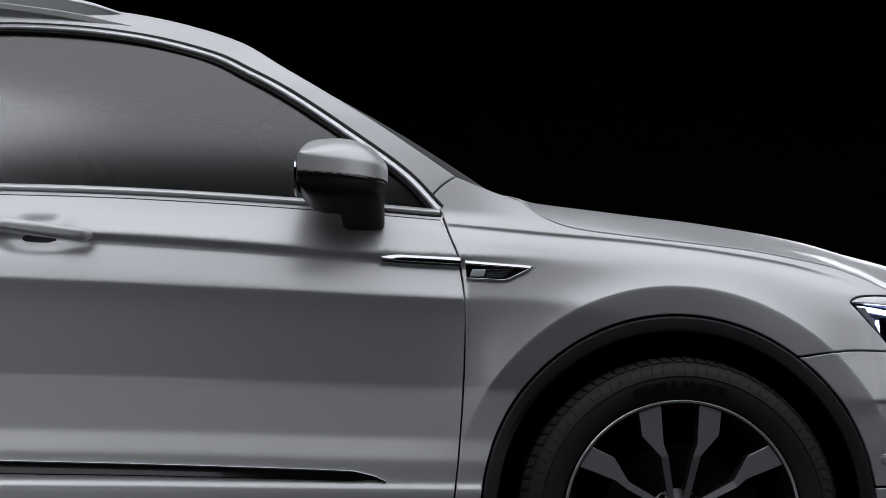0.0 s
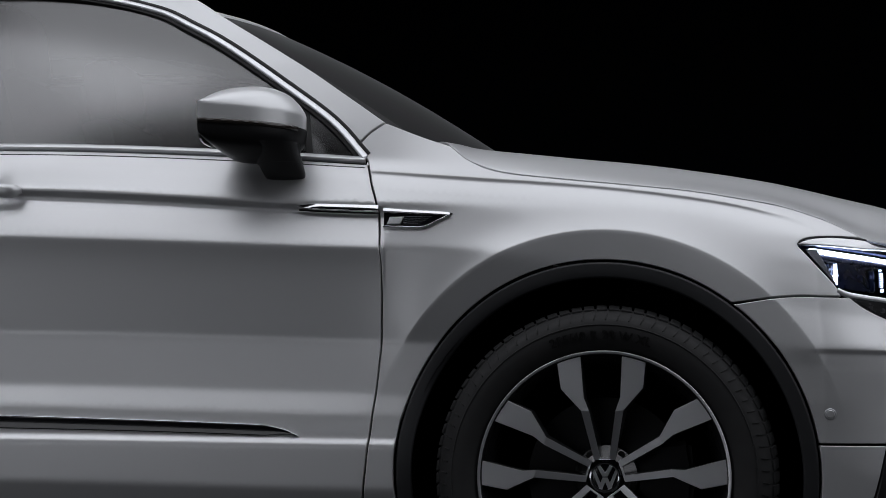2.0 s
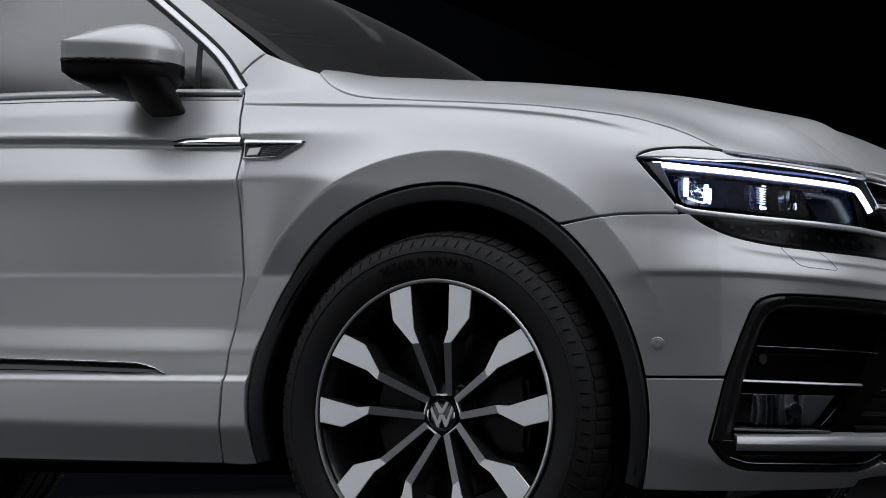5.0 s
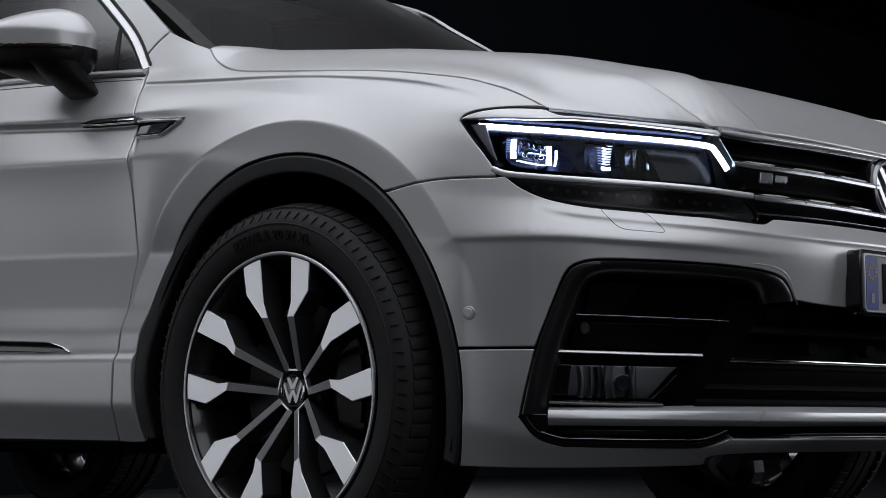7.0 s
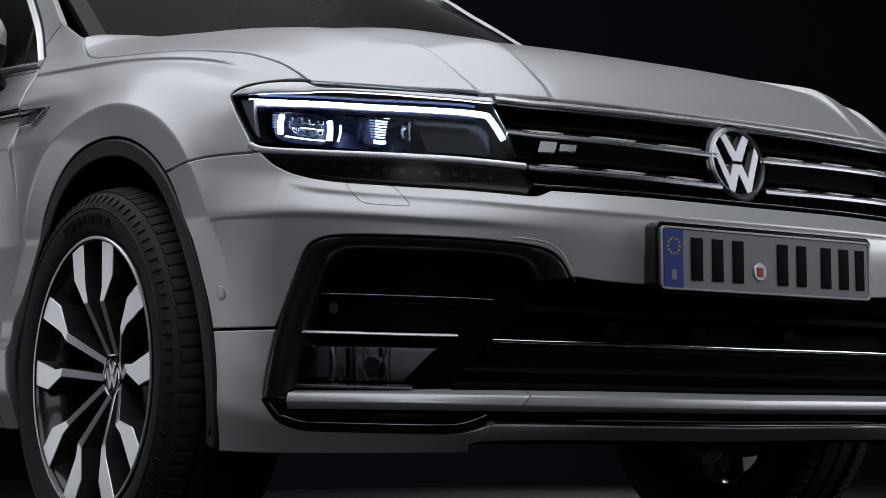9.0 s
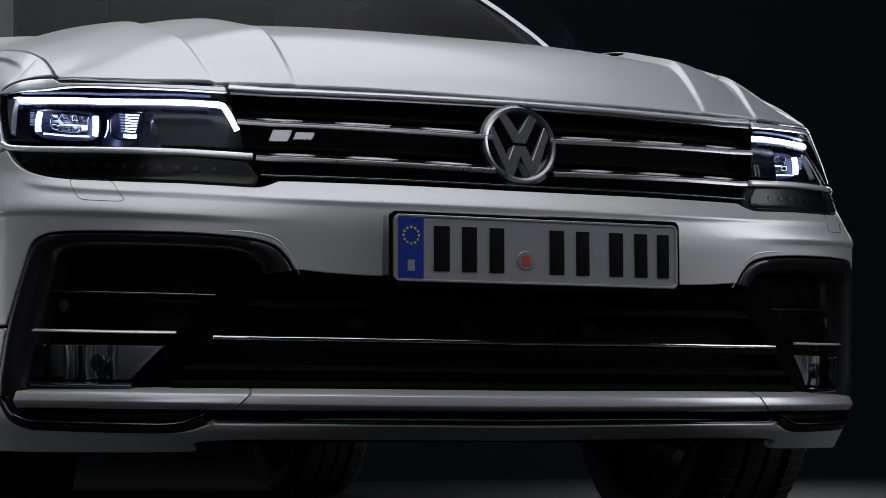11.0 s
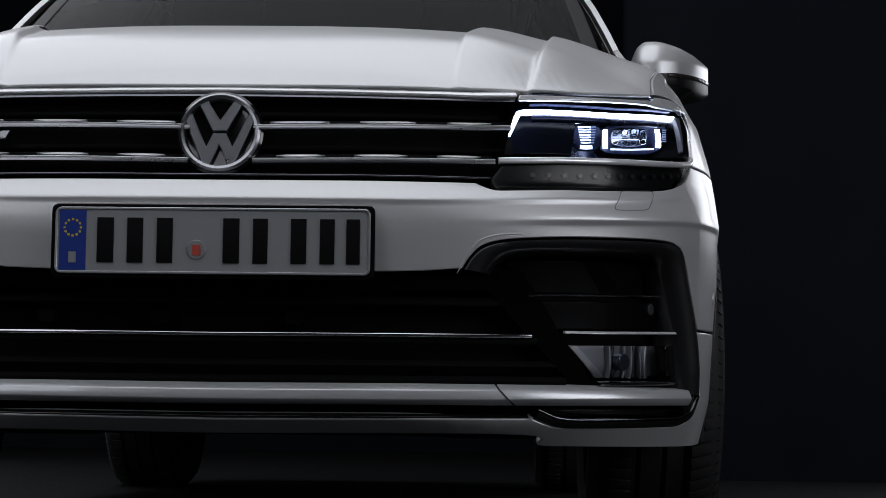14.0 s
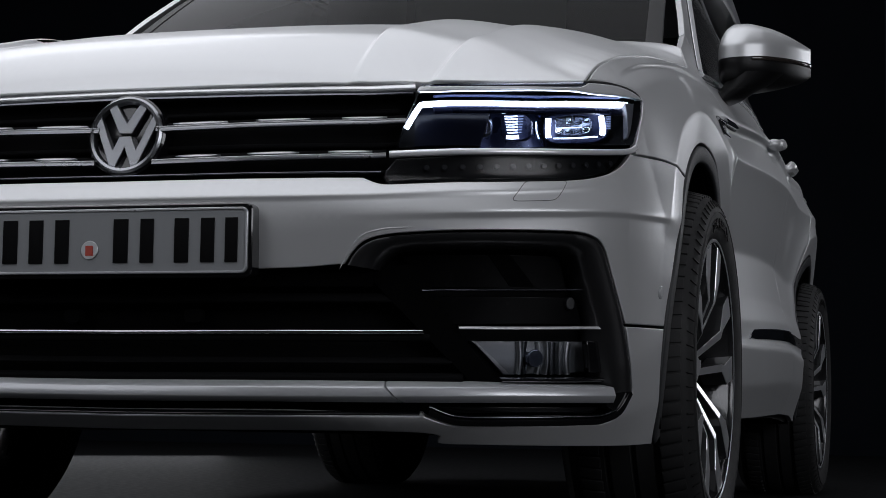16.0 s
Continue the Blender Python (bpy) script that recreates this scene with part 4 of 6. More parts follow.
def lettering(text, size):
    cu = bpy.data.curves.new("lettering", "FONT")
    cu.body, cu.size, cu.extrude, cu.align_x, cu.align_y = text, size, 0.0008, "CENTER", "CENTER"
    cu.offset, cu.space_character, cu.space_word = 0.0005, 1.06, 1.0
    ob = bpy.data.objects.new("lettering", cu)
    scene.collection.objects.link(ob)
    bpy.context.view_layer.update()
    me = bpy.data.meshes.new_from_object(ob.evaluated_get(bpy.context.evaluated_depsgraph_get()))
    bpy.data.objects.remove(ob)
    return me


TYRE_Y = 0.0
tyre_profile = [(.262, .012), (.268, .004), (.275, -.001), (.285, -.005), (.300, -.009), (.315, -.009), (.328, -.005), (.338, .003), (.346, .014), (.3505, .028), (.353, .045),
                (.3535, .058), (.347, .060), (.347, .067), (.354, .069), (.355, .100), (.348, .102), (.348, .110), (.355, .112), (.355, .150), (.348, .152), (.348, .160), (.354, .162), (.352, .205), (.344, .230), (.32, .250), (.29, .25), (.262, .235)]
tyre_me = turned("tyre", tyre_profile, 128, 30)
barrel_me = turned("rim", [(.252, .010), (.2535, .003), (.256, .000), (.262, .000), (.2645, .003), (.264, .014), (.258, .016), (.248, .030), (.236, .060), (.228, .12), (.236, .20), (.258, .235), (.255, .238), (.232, .205), (.222, .12), (.230, .06), (.244, .022), (.252, .010)], 128, 30)
lip_me = turned("rim_lip", [(.2545, .0045), (.2560, .0005), (.2580, -.0008), (.2612, -.0012), (.2632, .0006), (.2632, .004)], 128, 40)
disc_me = turned("brake_disc", [(.07, .105), (.07, .088), (.085, .086), (.165, .086), (.167, .089), (.167, .111), (.165, .114), (.07, .114)], 72, 30)
hub_me = turned("hub", [(.0, .058), (.028, .058), (.0345, .060), (.040, .058), (.050, .064), (.066, .075), (.072, .090), (.070, .12)], 72, 30)
cap_me = turned("hub_cap", [(.0, .0495), (.015, .0495), (.0255, .0505), (.0262, .0490), (.0295, .0482), (.0318, .0495), (.0322, .058)], 64, 25)
cap_ring_me = turned("hub_cap_ring", [(.0268, .0500), (.0274, .0478), (.0295, .0470), (.0325, .0478), (.0332, .0505)], 64, 25)


def bar_between(name, a, b, w, y0, y1, trim=0.0):
    """A slim bar from a to b (across, up) between the depths y0 and y1."""
    a, b = np.array(a, float), np.array(b, float)
    t = (b - a) / np.linalg.norm(b - a)
    s = np.array([-t[1], t[0]]) * w / 2
    quad = [a + s, b + s, b - s, a - s]
    v = [(q[0], y0, q[1]) for q in quad] + [(q[0] + 0 * y1, y1, q[1]) for q in quad]
    f = [(0, 1, 2, 3), (7, 6, 5, 4)] + [(i, (i + 1) % 4, 4 + (i + 1) % 4, 4 + i) for i in range(4)]
    bm = bmesh.new()
    bv = [bm.verts.new(q) for q in v]
    for q in f:
        bm.faces.new([bv[i] for i in q])
    bmesh.ops.recalc_face_normals(bm, faces=bm.faces)
    bmesh.ops.bevel(bm, geom=[e for e in bm.edges], offset=min(w * 0.18, 0.0012), segments=1, affect="EDGES")
    return from_bm(name, bm, smooth=False)


CHEVRON = [(-.61, .80), (-.37, .93), (0, .36), (.37, .93), (.61, .80), (.20, .04), (-.20, .04)]
ZIGZAG = [(-.985, .36), (-.82, .58), (-.37, -.44), (-.19, -.03), (.19, -.03), (.37, -.44), (.82, .58), (.985, .36), (.46, -.89), (.25, -.97), (0, -.38), (-.25, -.97), (-.46, -.89)]


def emblem_shape(name, points, size, y0, y1, bevel):
    """A raised flat shape with bevelled edges, between the depths y0 and y1."""
    bm = bmesh.new()
    f = bm.faces.new([bm.verts.new((x * size, y0, z * size)) for x, z in points])
    ex = bmesh.ops.extrude_face_region(bm, geom=[f])
    bmesh.ops.translate(bm, vec=(0, y1 - y0, 0), verts=[e for e in ex["geom"] if isinstance(e, bmesh.types.BMVert)])
    bmesh.ops.recalc_face_normals(bm, faces=bm.faces)
    bmesh.ops.bevel(bm, geom=[e for e in bm.edges if all(abs(v.co.y - y0) < 1e-6 for v in e.verts)], offset=bevel, segments=1, affect="EDGES")
    return from_bm(name, bm, smooth=False)


def make_text_on_tyre(text, radius, size, y):
    me = lettering(text, size)
    for v in me.vertices:
        a = v.co.x / radius
        r = radius + v.co.y
        v.co = (r * math.sin(a), y - v.co.z - 0.0004 + abs(v.co.y) * 0.0, r * math.cos(a))
    return me


text_me = make_text_on_tyre("255/40 R 20 W XL", 0.2940, 0.0262, -0.0094)
spokes = {1: spoke_mesh(1), -1: spoke_mesh(-1)}
bridge_me = bar_between("spoke_bridge", (-.0135, .0385), (.0135, .0385), .0040, .0480, .066)
bolt_me = turned("wheel_bolt", [(0, .066), (.006, .066), (.0085, .068), (.0085, .080)], 12, 25)

TREADS = [("outer", block("tread_block", (0.0215, 0.042, 0.008), (0, 0, 0), 0.0012), (0, 0.034, 0.3510), (15, 6)),
          ("inner", block("tread_block", (0.0215, 0.042, 0.008), (0, 0, 0), 0.0012), (0, 0.190, 0.3530), (-3, -6))]

SLIT = block("sidewall_slit", (0.0022, 0.003, 0.017), (0, 0, 0), 0.0006)
RIDGE = turned("sidewall_ridge", [(.3145, -.0085), (.3155, -.0104), (.3170, -.0104), (.3180, -.0082)], 128, 40)

caliper = [(0.105, -0.070), (0.178, -0.075), (0.186, 0.0), (0.178, 0.075), (0.105, 0.070), (0.095, 0.0)]
cal_bm = bmesh.new()
cf = cal_bm.faces.new([cal_bm.verts.new((x, 0.060, z)) for x, z in caliper])
ex = bmesh.ops.extrude_face_region(cal_bm, geom=[cf])
bmesh.ops.translate(cal_bm, vec=(0, 0.07, 0), verts=[e for e in ex["geom"] if isinstance(e, bmesh.types.BMVert)])
bmesh.ops.bevel(cal_bm, geom=cal_bm.edges[:], offset=0.010, segments=2, affect="EDGES")
caliper_me = from_bm("brake_caliper", cal_bm)


def wheel(at, left):
    """A road wheel: tyre, rim, five twin spokes, hub, disc brake. Its outer face lies at the given place."""
    w = new("wheel")
    w.parent = car
    tagged(w, "black twin-spoke alloy wheel with machined faces")
    w.matrix_basis = pose(*at, 0, 0, 180 if left else 0)
    ty = part("tyre", tyre_me, RUBBER, w, "low-profile black rubber tyre")
    for _, me, place, (lean, twist) in TREADS:
        for i in range(84):
            tb = part("tread_block", me, RUBBER if i == 0 and not me.materials else None, w)
            tb.matrix_basis = Matrix.Rotation(2 * math.pi * i / 84, 4, "Y") @ Matrix.Translation(place) @ pose(0, 0, 0, lean, 0, twist)
    part("sidewall_ridge", RIDGE, RUBBER, w, "moulded ridge round the tyre")
    for i in range(84):
        sl = part("sidewall_slit", SLIT, SEAL if i == 0 and not SLIT.materials else None, w)
        sl.matrix_basis = Matrix.Rotation(2 * math.pi * (i + 0.5) / 84, 4, "Y") @ Matrix.Translation((0, -0.0022, 0.3335)) @ pose(0, 0, 0, -33, 12, 0)
    part("tyre_lettering", text_me, RUBBER_TEXT, w, "raised tyre size lettering")
    part("rim", barrel_me, RIMBLACK, w)
    part("rim_lip", lip_me, LIP, w, "machined bright rim lip")
    for k in range(5):
        for sg in (1, -1):
            sp = part("spoke", spokes[sg], None, w, "machined aluminium wheel spoke")
            sp.matrix_basis = Matrix.Rotation(radians(72 * k), 4, "Y")
        br = part("spoke_bridge", bridge_me, ALU, w, "machined bridge between twin spokes")
        br.matrix_basis = Matrix.Rotation(radians(72 * k), 4, "Y")
        bl = part("wheel_bolt", bolt_me, STEEL, w)
        bl.matrix_basis = Matrix.Rotation(radians(72 * k + 36), 4, "Y") @ Matrix.Translation((0, 0, 0.056))
    part("hub", hub_me, RIMBLACK, w)
    part("hub_cap", cap_me, PIANO, w, "round hub cap with silver emblem")
    part("hub_cap_ring", cap_ring_me, CHROME, w)
    for nm, pts in (("emblem_chevron", CHEVRON), ("emblem_zigzag", ZIGZAG)):
        part(nm, emblem_shape(nm, pts, .0268, .0478, .0505, .0005), SATIN, w)
    part("brake_disc", disc_me, STEEL, w, "grey steel brake disc")
    cl = part("brake_caliper", caliper_me, STEEL, w)
    if left:
        cl.matrix_basis = pose(0, 0, 0, 0, 180, 0)
    return w


wheel((0, -0.897, 0.350), False)
wheel((0, 0.897, 0.350), True)
wheel((-2.68, -0.852, 0.350), False)
wheel((-2.68, 0.852, 0.350), True)

# wheel housings and underbody
for _, flip in SIDES:
    for ax, az in ARCHES:
        rings = []
        for y in (-0.86 if ax > -1 else -0.79, -0.60):
            rings.append([(ax + 0.425 * math.cos(a), y, az + 0.425 * math.sin(a)) for a in np.linspace(radians(-15), radians(195), 40)])
        v = np.array(rings[0] + rings[1])
        if flip:
            v = v * np.array([1, -1, 1])
        f = [(i, i + 1, 40 + i + 1, 40 + i) for i in range(39)] + [tuple(range(40, 80))]
        part("wheel_housing", sheet("wheel_housing", v, f), DARK, car, "black wheel housing liner")
part("underbody", block("underbody", (4.0, 1.25, 0.10), (-1.35, 0, 0.27), 0.03), DARK, car)
part("engine_block", block("engine_block", (0.75, 1.1, 0.5), (0.25, 0, 0.55), 0.03), DARK, car)
for sgn in (-1, 1):
    part("suspension_arm", block("suspension_arm", (0.10, 0.40, 0.06), (0.03, sgn * 0.56, 0.24), 0.015), STEEL, car)

# ---------------------------------------------------------------- headlights
def mir(me_fn):
    """Builds a part once for each side."""
    for _, flip in SIDES:
        me_fn(flip)


LAMP = path(LAMP_TOP, [(0.543, 0.820), (0.512, 0.754), (0.496, 0.706)], LAMP_SPLIT, [(1.002, 0.732), (1.016, 0.745), (1.051, 0.781), (1.093, 0.824)])
UNDER = path([(0.496, 0.689), (0.60, 0.692), (0.74, 0.698), (0.876, 0.710), (0.985, 0.722)], LAMP_UNDER[1:], [(0.485, 0.645), (0.474, 0.662), (0.496, 0.689)])


def squircle(cx, cz, a, b, n=28, p=3.2):
    t = np.linspace(0, 2 * math.pi, n, endpoint=False)
    return np.stack([cx + a * np.sign(np.cos(t)) * np.abs(np.cos(t)) ** (2 / p), cz + b * np.sign(np.sin(t)) * np.abs(np.sin(t)) ** (2 / p)], 1)


def ahead(x):
    """An upright plane across the car at x."""
    return lambda a, b: np.stack([np.full_like(a, x + .010), .008 - a, b + .003], -1)


def headlight(flip):
    h = new("headlight")
    h.parent = car
    tagged(h, "lit LED headlight with white light strip")
    P = lambda n, o, d, m, lb="", **k: part(n, panel(n, o, deep(d), mirror=flip, **k), m, h, lb)
    R = lambda n, c, w, ht, d, m, lb="", **k: part(n, ribbon(n, rounded(c, .006), w, ht, deep(d), mirror=flip, **k), m, h, lb)
    P("housing", LAMP, 0.165, LAMPDARK, "black lamp housing", step=0.01, thick=0.02, gap=0.0)
    # side wall all round, between cover and housing
    o = LAMP
    p0, p1 = body(o[:, 0], o[:, 1], 0.004), body(o[:, 0], o[:, 1], 0.170)
    v = np.vstack([p0, p1]) * np.array([1, -1 if flip else 1, 1])
    n = len(o)
    part("housing_wall", sheet("housing_wall", v, [(i, (i + 1) % n, n + (i + 1) % n, n + i) for i in range(n)]), DARK, h)
    # black filler stands in for the shade between bonnet edge and lamp
    R("lamp_gap_strip", [(0.905, 0.8360), (0.785, 0.8260), (0.65, 0.8190), (0.545, 0.8175)], 0.012, 0.002, 0.010, SEAL, "black strip filling the shaded gap along the lamp top", base=-0.01)
    P("lens", LAMP, 0.0, LENS, "clear glossy lamp cover", step=0.008, thick=0.003)
    # silver blade above the light strip
    P("silver_blade", path([(1.091, 0.8235), (1.080, 0.8305), (1.049, 0.8375), (1.004, 0.841), (0.9515, 0.8400), (0.912, 0.8370)], [(0.912, 0.8370), (0.884, 0.8270), (0.848, 0.8242), (0.714, 0.8175), (0.598, 0.8142), (0.536, 0.8147)], [(0.536, 0.8147), (0.530, 0.8040)], [(0.530, 0.8040), (0.598, 0.8045), (0.712, 0.8095), (0.86, 0.8175), (0.918, 0.8170), (0.99, 0.8205), (1.05, 0.8225), (1.091, 0.8235)], step=0.008), -0.001, BLADE, "silver trim blade above the lamp", step=0.02, thick=0.006, gap=0.0005)
    # grey end fairing towards the wing
    P("end_fairing", path([(1.080, 0.818), (1.040, 0.816)], [(1.040, 0.816), (1.022, 0.780), (1.004, 0.742)], [(1.004, 0.742), (1.016, 0.748), (1.046, 0.781), (1.080, 0.818)], step=0.008), 0.012, FAIRING, "ribbed grey end reflector", step=0.01, thick=0.01)
    # black outline over the blade's cap, put in for the dark gap there
    R("lamp_gap_strip", [(1.093, 0.8245), (1.081, 0.8330), (1.050, 0.8400), (0.98, 0.8432), (0.905, 0.8385)], 0.0045, 0.001, 0.002, SEAL, "black strip filling the shaded gap along the lamp top", base=-0.006)
    # light strip
    R("light_strip", [(1.060, 0.8130), (0.983, 0.806), (0.90, 0.7992), (0.80, 0.7918), (0.72, 0.7880), (0.60, 0.7857), (0.549, 0.7850), (0.5365, 0.7795), (0.5130, 0.7435)], 0.0088, 0.005, 0.022, LED, "glowing white daytime light strip")
    R("strip_carrier", [(1.060, 0.800), (0.983, 0.794), (0.848, 0.785), (0.779, 0.780), (0.656, 0.777), (0.566, 0.775)], 0.012, 0.004, 0.026, LAMPDARK, "dark strip carrier")
    # flat panel beside the strip, and the two optics that face straight ahead, deep in the housing
    P("reflector_panel", path([(0.50, 0.712), (0.66, 0.7125)], [(0.66, 0.7125), (0.70, 0.795)], [(0.70, 0.795), (0.545, 0.800)], [(0.545, 0.800), (0.512, 0.754), (0.50, 0.712)]), 0.052, LAMPPANEL, "smoked mirror panel", step=0.012, thick=0.01)
    FP = lambda n, o, x, m, lb="", **k: part(n, panel(n, o, ahead(x), mirror=flip, **k), m, h, lb)
    FR = lambda n, c, w, ht, x, m, lb="", **k: part(n, ribbon(n, rounded(c, .006), w, ht, ahead(x), mirror=flip, **k), m, h, lb)
    bz = FP("projector_bezel", squircle(0.7200, 0.771, 0.062, 0.031), 0.462, LAMPDARK, "black projector bezel", step=0.01, thick=0.01)
    FP("projector_lens", squircle(0.7180, 0.7745, 0.036, 0.0205, 32, 2.6), 0.470, OPTIC, "clear faceted projector", step=0.006, thick=0.008, r=0.003)
    for col in range(4):
        for row in (0, 1):
            FP("projector_cell", squircle(0.6930 + 0.0168 * col, 0.7655 + 0.0182 * row, 0.0074, 0.0080 - 0.0018 * (col in (0, 3)), 16, 2.2 + 0.3 * row), 0.476 + 0.003 * ((col + row) % 2), OPTIC if (col + 2 * row) % 3 else CHROME, "clear faceted optic cell", step=0.005, thick=0.010, r=0.0035, gap=0)
    FR("cell_bar", [(0.689, 0.7685), (0.710, 0.7690), (0.735, 0.7690)], 0.0014, 0.002, 0.481, LED_COMB, "thin bright line between optic cells")
    FR("light_bracket", [(0.6740, 0.787), (0.6732, 0.770), (0.6745, 0.7525)], 0.0092, 0.004, 0.478, LED, "glowing white light bracket")
    FR("light_bracket", [(0.7700, 0.789), (0.7730, 0.771), (0.7725, 0.755)], 0.0092, 0.004, 0.475, LED, "glowing white light bracket")
    FR("light_line", [(0.684, 0.7510), (0.72, 0.7505), (0.764, 0.7520)], 0.0024, 0.003, 0.477, LED_COMB, "thin glowing light line")
    FR("light_arc", [(0.6515, 0.782), (0.6520, 0.766), (0.6565, 0.7515)], 0.0018, 0.002, 0.478, LED_COMB, "thin glowing light arc")
    for k in range(6):
        FR("optic_fin", [(0.7800, 0.788 - 0.0042 * k), (0.7870, 0.7878 - 0.0042 * k)], 0.0018, 0.002, 0.474, LED_SOFT, "blue-lit optic fin")
    FP("inner_bezel", squircle(0.6350, 0.7600, 0.0300, 0.0260), 0.560, LAMPDARK, "black inner optic bezel", step=0.01, thick=0.01)
    for k in range(7):
        zz = 0.7775 - 0.0048 * k
        FR("optic_fin", [(0.6185 + 0.0010 * k, zz), (0.6300, zz - 0.0006), (0.6420, zz)], 0.0019, 0.003, 0.5770, LED_COMB, "bright lit optic fin")
        FR("optic_fin", [(0.6430, zz), (0.6520 - 0.0006 * k, zz + 0.0004)], 0.0015, 0.002, 0.5740, LED_SOFT, "blue-lit optic fin")
    FR("optic_foot", [(0.6230, 0.7405), (0.6340, 0.7395), (0.6450, 0.7405)], 0.0065, 0.003, 0.5780, LED_COMB, "bright lit optic foot")
    FR("optic_head", [(0.6130, 0.7850), (0.6230, 0.7855)], 0.0040, 0.002, 0.5760, LED_COMB, "bright lit optic head")
    # third, unlit optic towards the grille
    FP("dim_lens", squircle(0.5800, 0.7570, 0.0260, 0.0230, 28, 2.6), 0.610, OPTIC, "unlit smoked optic", step=0.008, thick=0.012, r=0.004)
    FR("dim_rib", [(0.5600, 0.7760), (0.5585, 0.7570), (0.5605, 0.7400)], 0.0022, 0.003, 0.618, CHROME)
    FR("dim_rib", [(0.5960, 0.7750), (0.5980, 0.7570), (0.5955, 0.7410)], 0.0016, 0.003, 0.616, SMOKED)
    # blue reflection above the light strip, added as a glowing ribbon
    R("blue_line", [(1.040, 0.8235), (0.983, 0.8185), (0.848, 0.8090), (0.779, 0.8040), (0.656, 0.8010), (0.565, 0.7990)], 0.0026, 0.002, 0.020, BLUE_GLINT, "thin glowing line for the blue reflection above the strip")
    # chrome line and lower lamp
    R("chrome_line", [(1.010, 0.728), (0.976, 0.7175), (0.876, 0.708), (0.744, 0.701), (0.60, 0.697), (0.484, 0.6955)], 0.011, 0.004, 0.001, BLADE, "chrome line under the lamp")
    P("lower_housing", UNDER, 0.018, CLAD, step=0.008, thick=0.01, gap=0.0)
    P("lower_lens", UNDER, 0.001, SMOKE_LENS, "smoked turn signal cover", step=0.007, thick=0.004)
    for k in range(13):
        f = k / 12
        cs, cz = 0.55 + 0.38 * f, 0.671 + 0.022 * f * f
        P("signal_cell", squircle(cs, cz, 0.0058, 0.0052, 12, 2.0), 0.008, CELL, "", step=0.02, thick=0.006, gap=0)


FAIRING = material("grey_ribbed_reflector", (0.15, 0.15, 0.16), 0.42, 0.3, bump=0.3, grain_scale=250, vary=0.2)
LAMPPANEL = material("smoked_mirror_plastic", (0.003, 0.004, 0.010), 0.22, spec=0.15, vary=0.15)
OPTIC = material("projector_lens_glass", (0.20, 0.23, 0.31), 0.14, 0.75, coat=1.0, vary=0.2)
# black plastic; the blue light inside the lamp is put into its base colour
LAMPDARK = material("lamp_plastic_with_blue_glow", (0.020, 0.026, 0.066), 0.28, 0.55, vary=0.2)
CELL = material("pale_signal_cell", (0.22, 0.22, 0.23), 0.32, 0.5, vary=0.15)
SMOKE_LENS = glass("smoked_lens", (0.36, 0.37, 0.39), 1.42, 0.20)
FOG_LENS = glass("fog_lamp_glass", (0.66, 0.67, 0.69), 1.25, 0.12)
mir(headlight)

# ---------------------------------------------------------------- upper grille
grille = new("grille")
grille.parent = car
tagged(grille, "gloss black grille with chrome bars and round emblem")
# black backing
part("backing", grid_sheet("backing", deep(0.045), np.linspace(-0.53, 0.53, 61), np.linspace(0.640, 0.835, 15)), DARK, grille)


def span(z, s0, s1, step=0.012, rise=0.0):
    n = max(4, int((s1 - s0) / step))
    s = np.linspace(s0, s1, n)
    return np.stack([s, z + rise * np.abs(s) / 0.5], 1)


def G(name, c, w, h, d, m, label="", **k):
    return part(name, ribbon(name, c, w, h, deep(d), **k), m, grille, label)


# black strip put in as the shade of the gap below the bonnet
G("bonnet_gap_shade", span(0.8245, -0.53, 0.53, rise=-0.004), 0.010, 0.001, 0.012, PIT, "black strip for the shaded gap under the bonnet edge", shape="flat")
G("top_strip", span(0.8180, -0.529, 0.529, rise=-0.0052), 0.0115, 0.006, 0.003, BLADE, "broad chrome top strip", shape="wedge")
# shade along the top strip's foot, made as a darker strip
G("top_strip_shadow", span(0.8082, -0.526, 0.526, rise=-0.0040), 0.0085, 0.004, 0.008, SMOKED, "dark strip for the shaded lower edge of the top strip", shape="flat")
for z, e0, rise, dashes in ((0.7468, 0.512, 0.006, ((0.082, 0.184), (0.238, 0.337), (0.395, 0.478))), (0.6880, 0.478, 0.005, ((0.095, 0.178), (0.229, 0.322), (0.374, 0.454)))):
    for sg in (1, -1):
        c = span(z, 0.055, e0, rise=rise)
        c[:, 0] *= sg
        G("grille_bar", c, 0.0088, 0.0035, 0.005, EMBLEM, "slim satin grille bar", shape="flat")
        # the highlight along the bar's top is put in as a brighter strip
        G("bar_highlight", c + np.array([0, 0.0032]), 0.0036, 0.0052, 0.005, BLADE, "bright strip for the highlight on top of the grille bar")
        G("grille_slat", c + np.array([0, 0.009]), 0.010, 0.004, 0.024, DARK, "gloss black grille slat")
        for a, b in dashes:
            q = span(z + 0.0100, a, b, rise=rise)
            q[:, 0] *= sg
            G("grille_dash", q, 0.0046, 0.0026, 0.011, BLADE, "short chrome dash", taper=0.012, shape="wedge")
for z in (0.715, 0.775, 0.667):
    G("grille_slat", span(z, -0.50, 0.50), 0.010, 0.006, 0.036, DARK, "black grille slat")
G("lower_lip", span(0.6655, -0.47, 0.47), 0.004, 0.003, 0.010, SMOKED, "thin dark chrome lip")

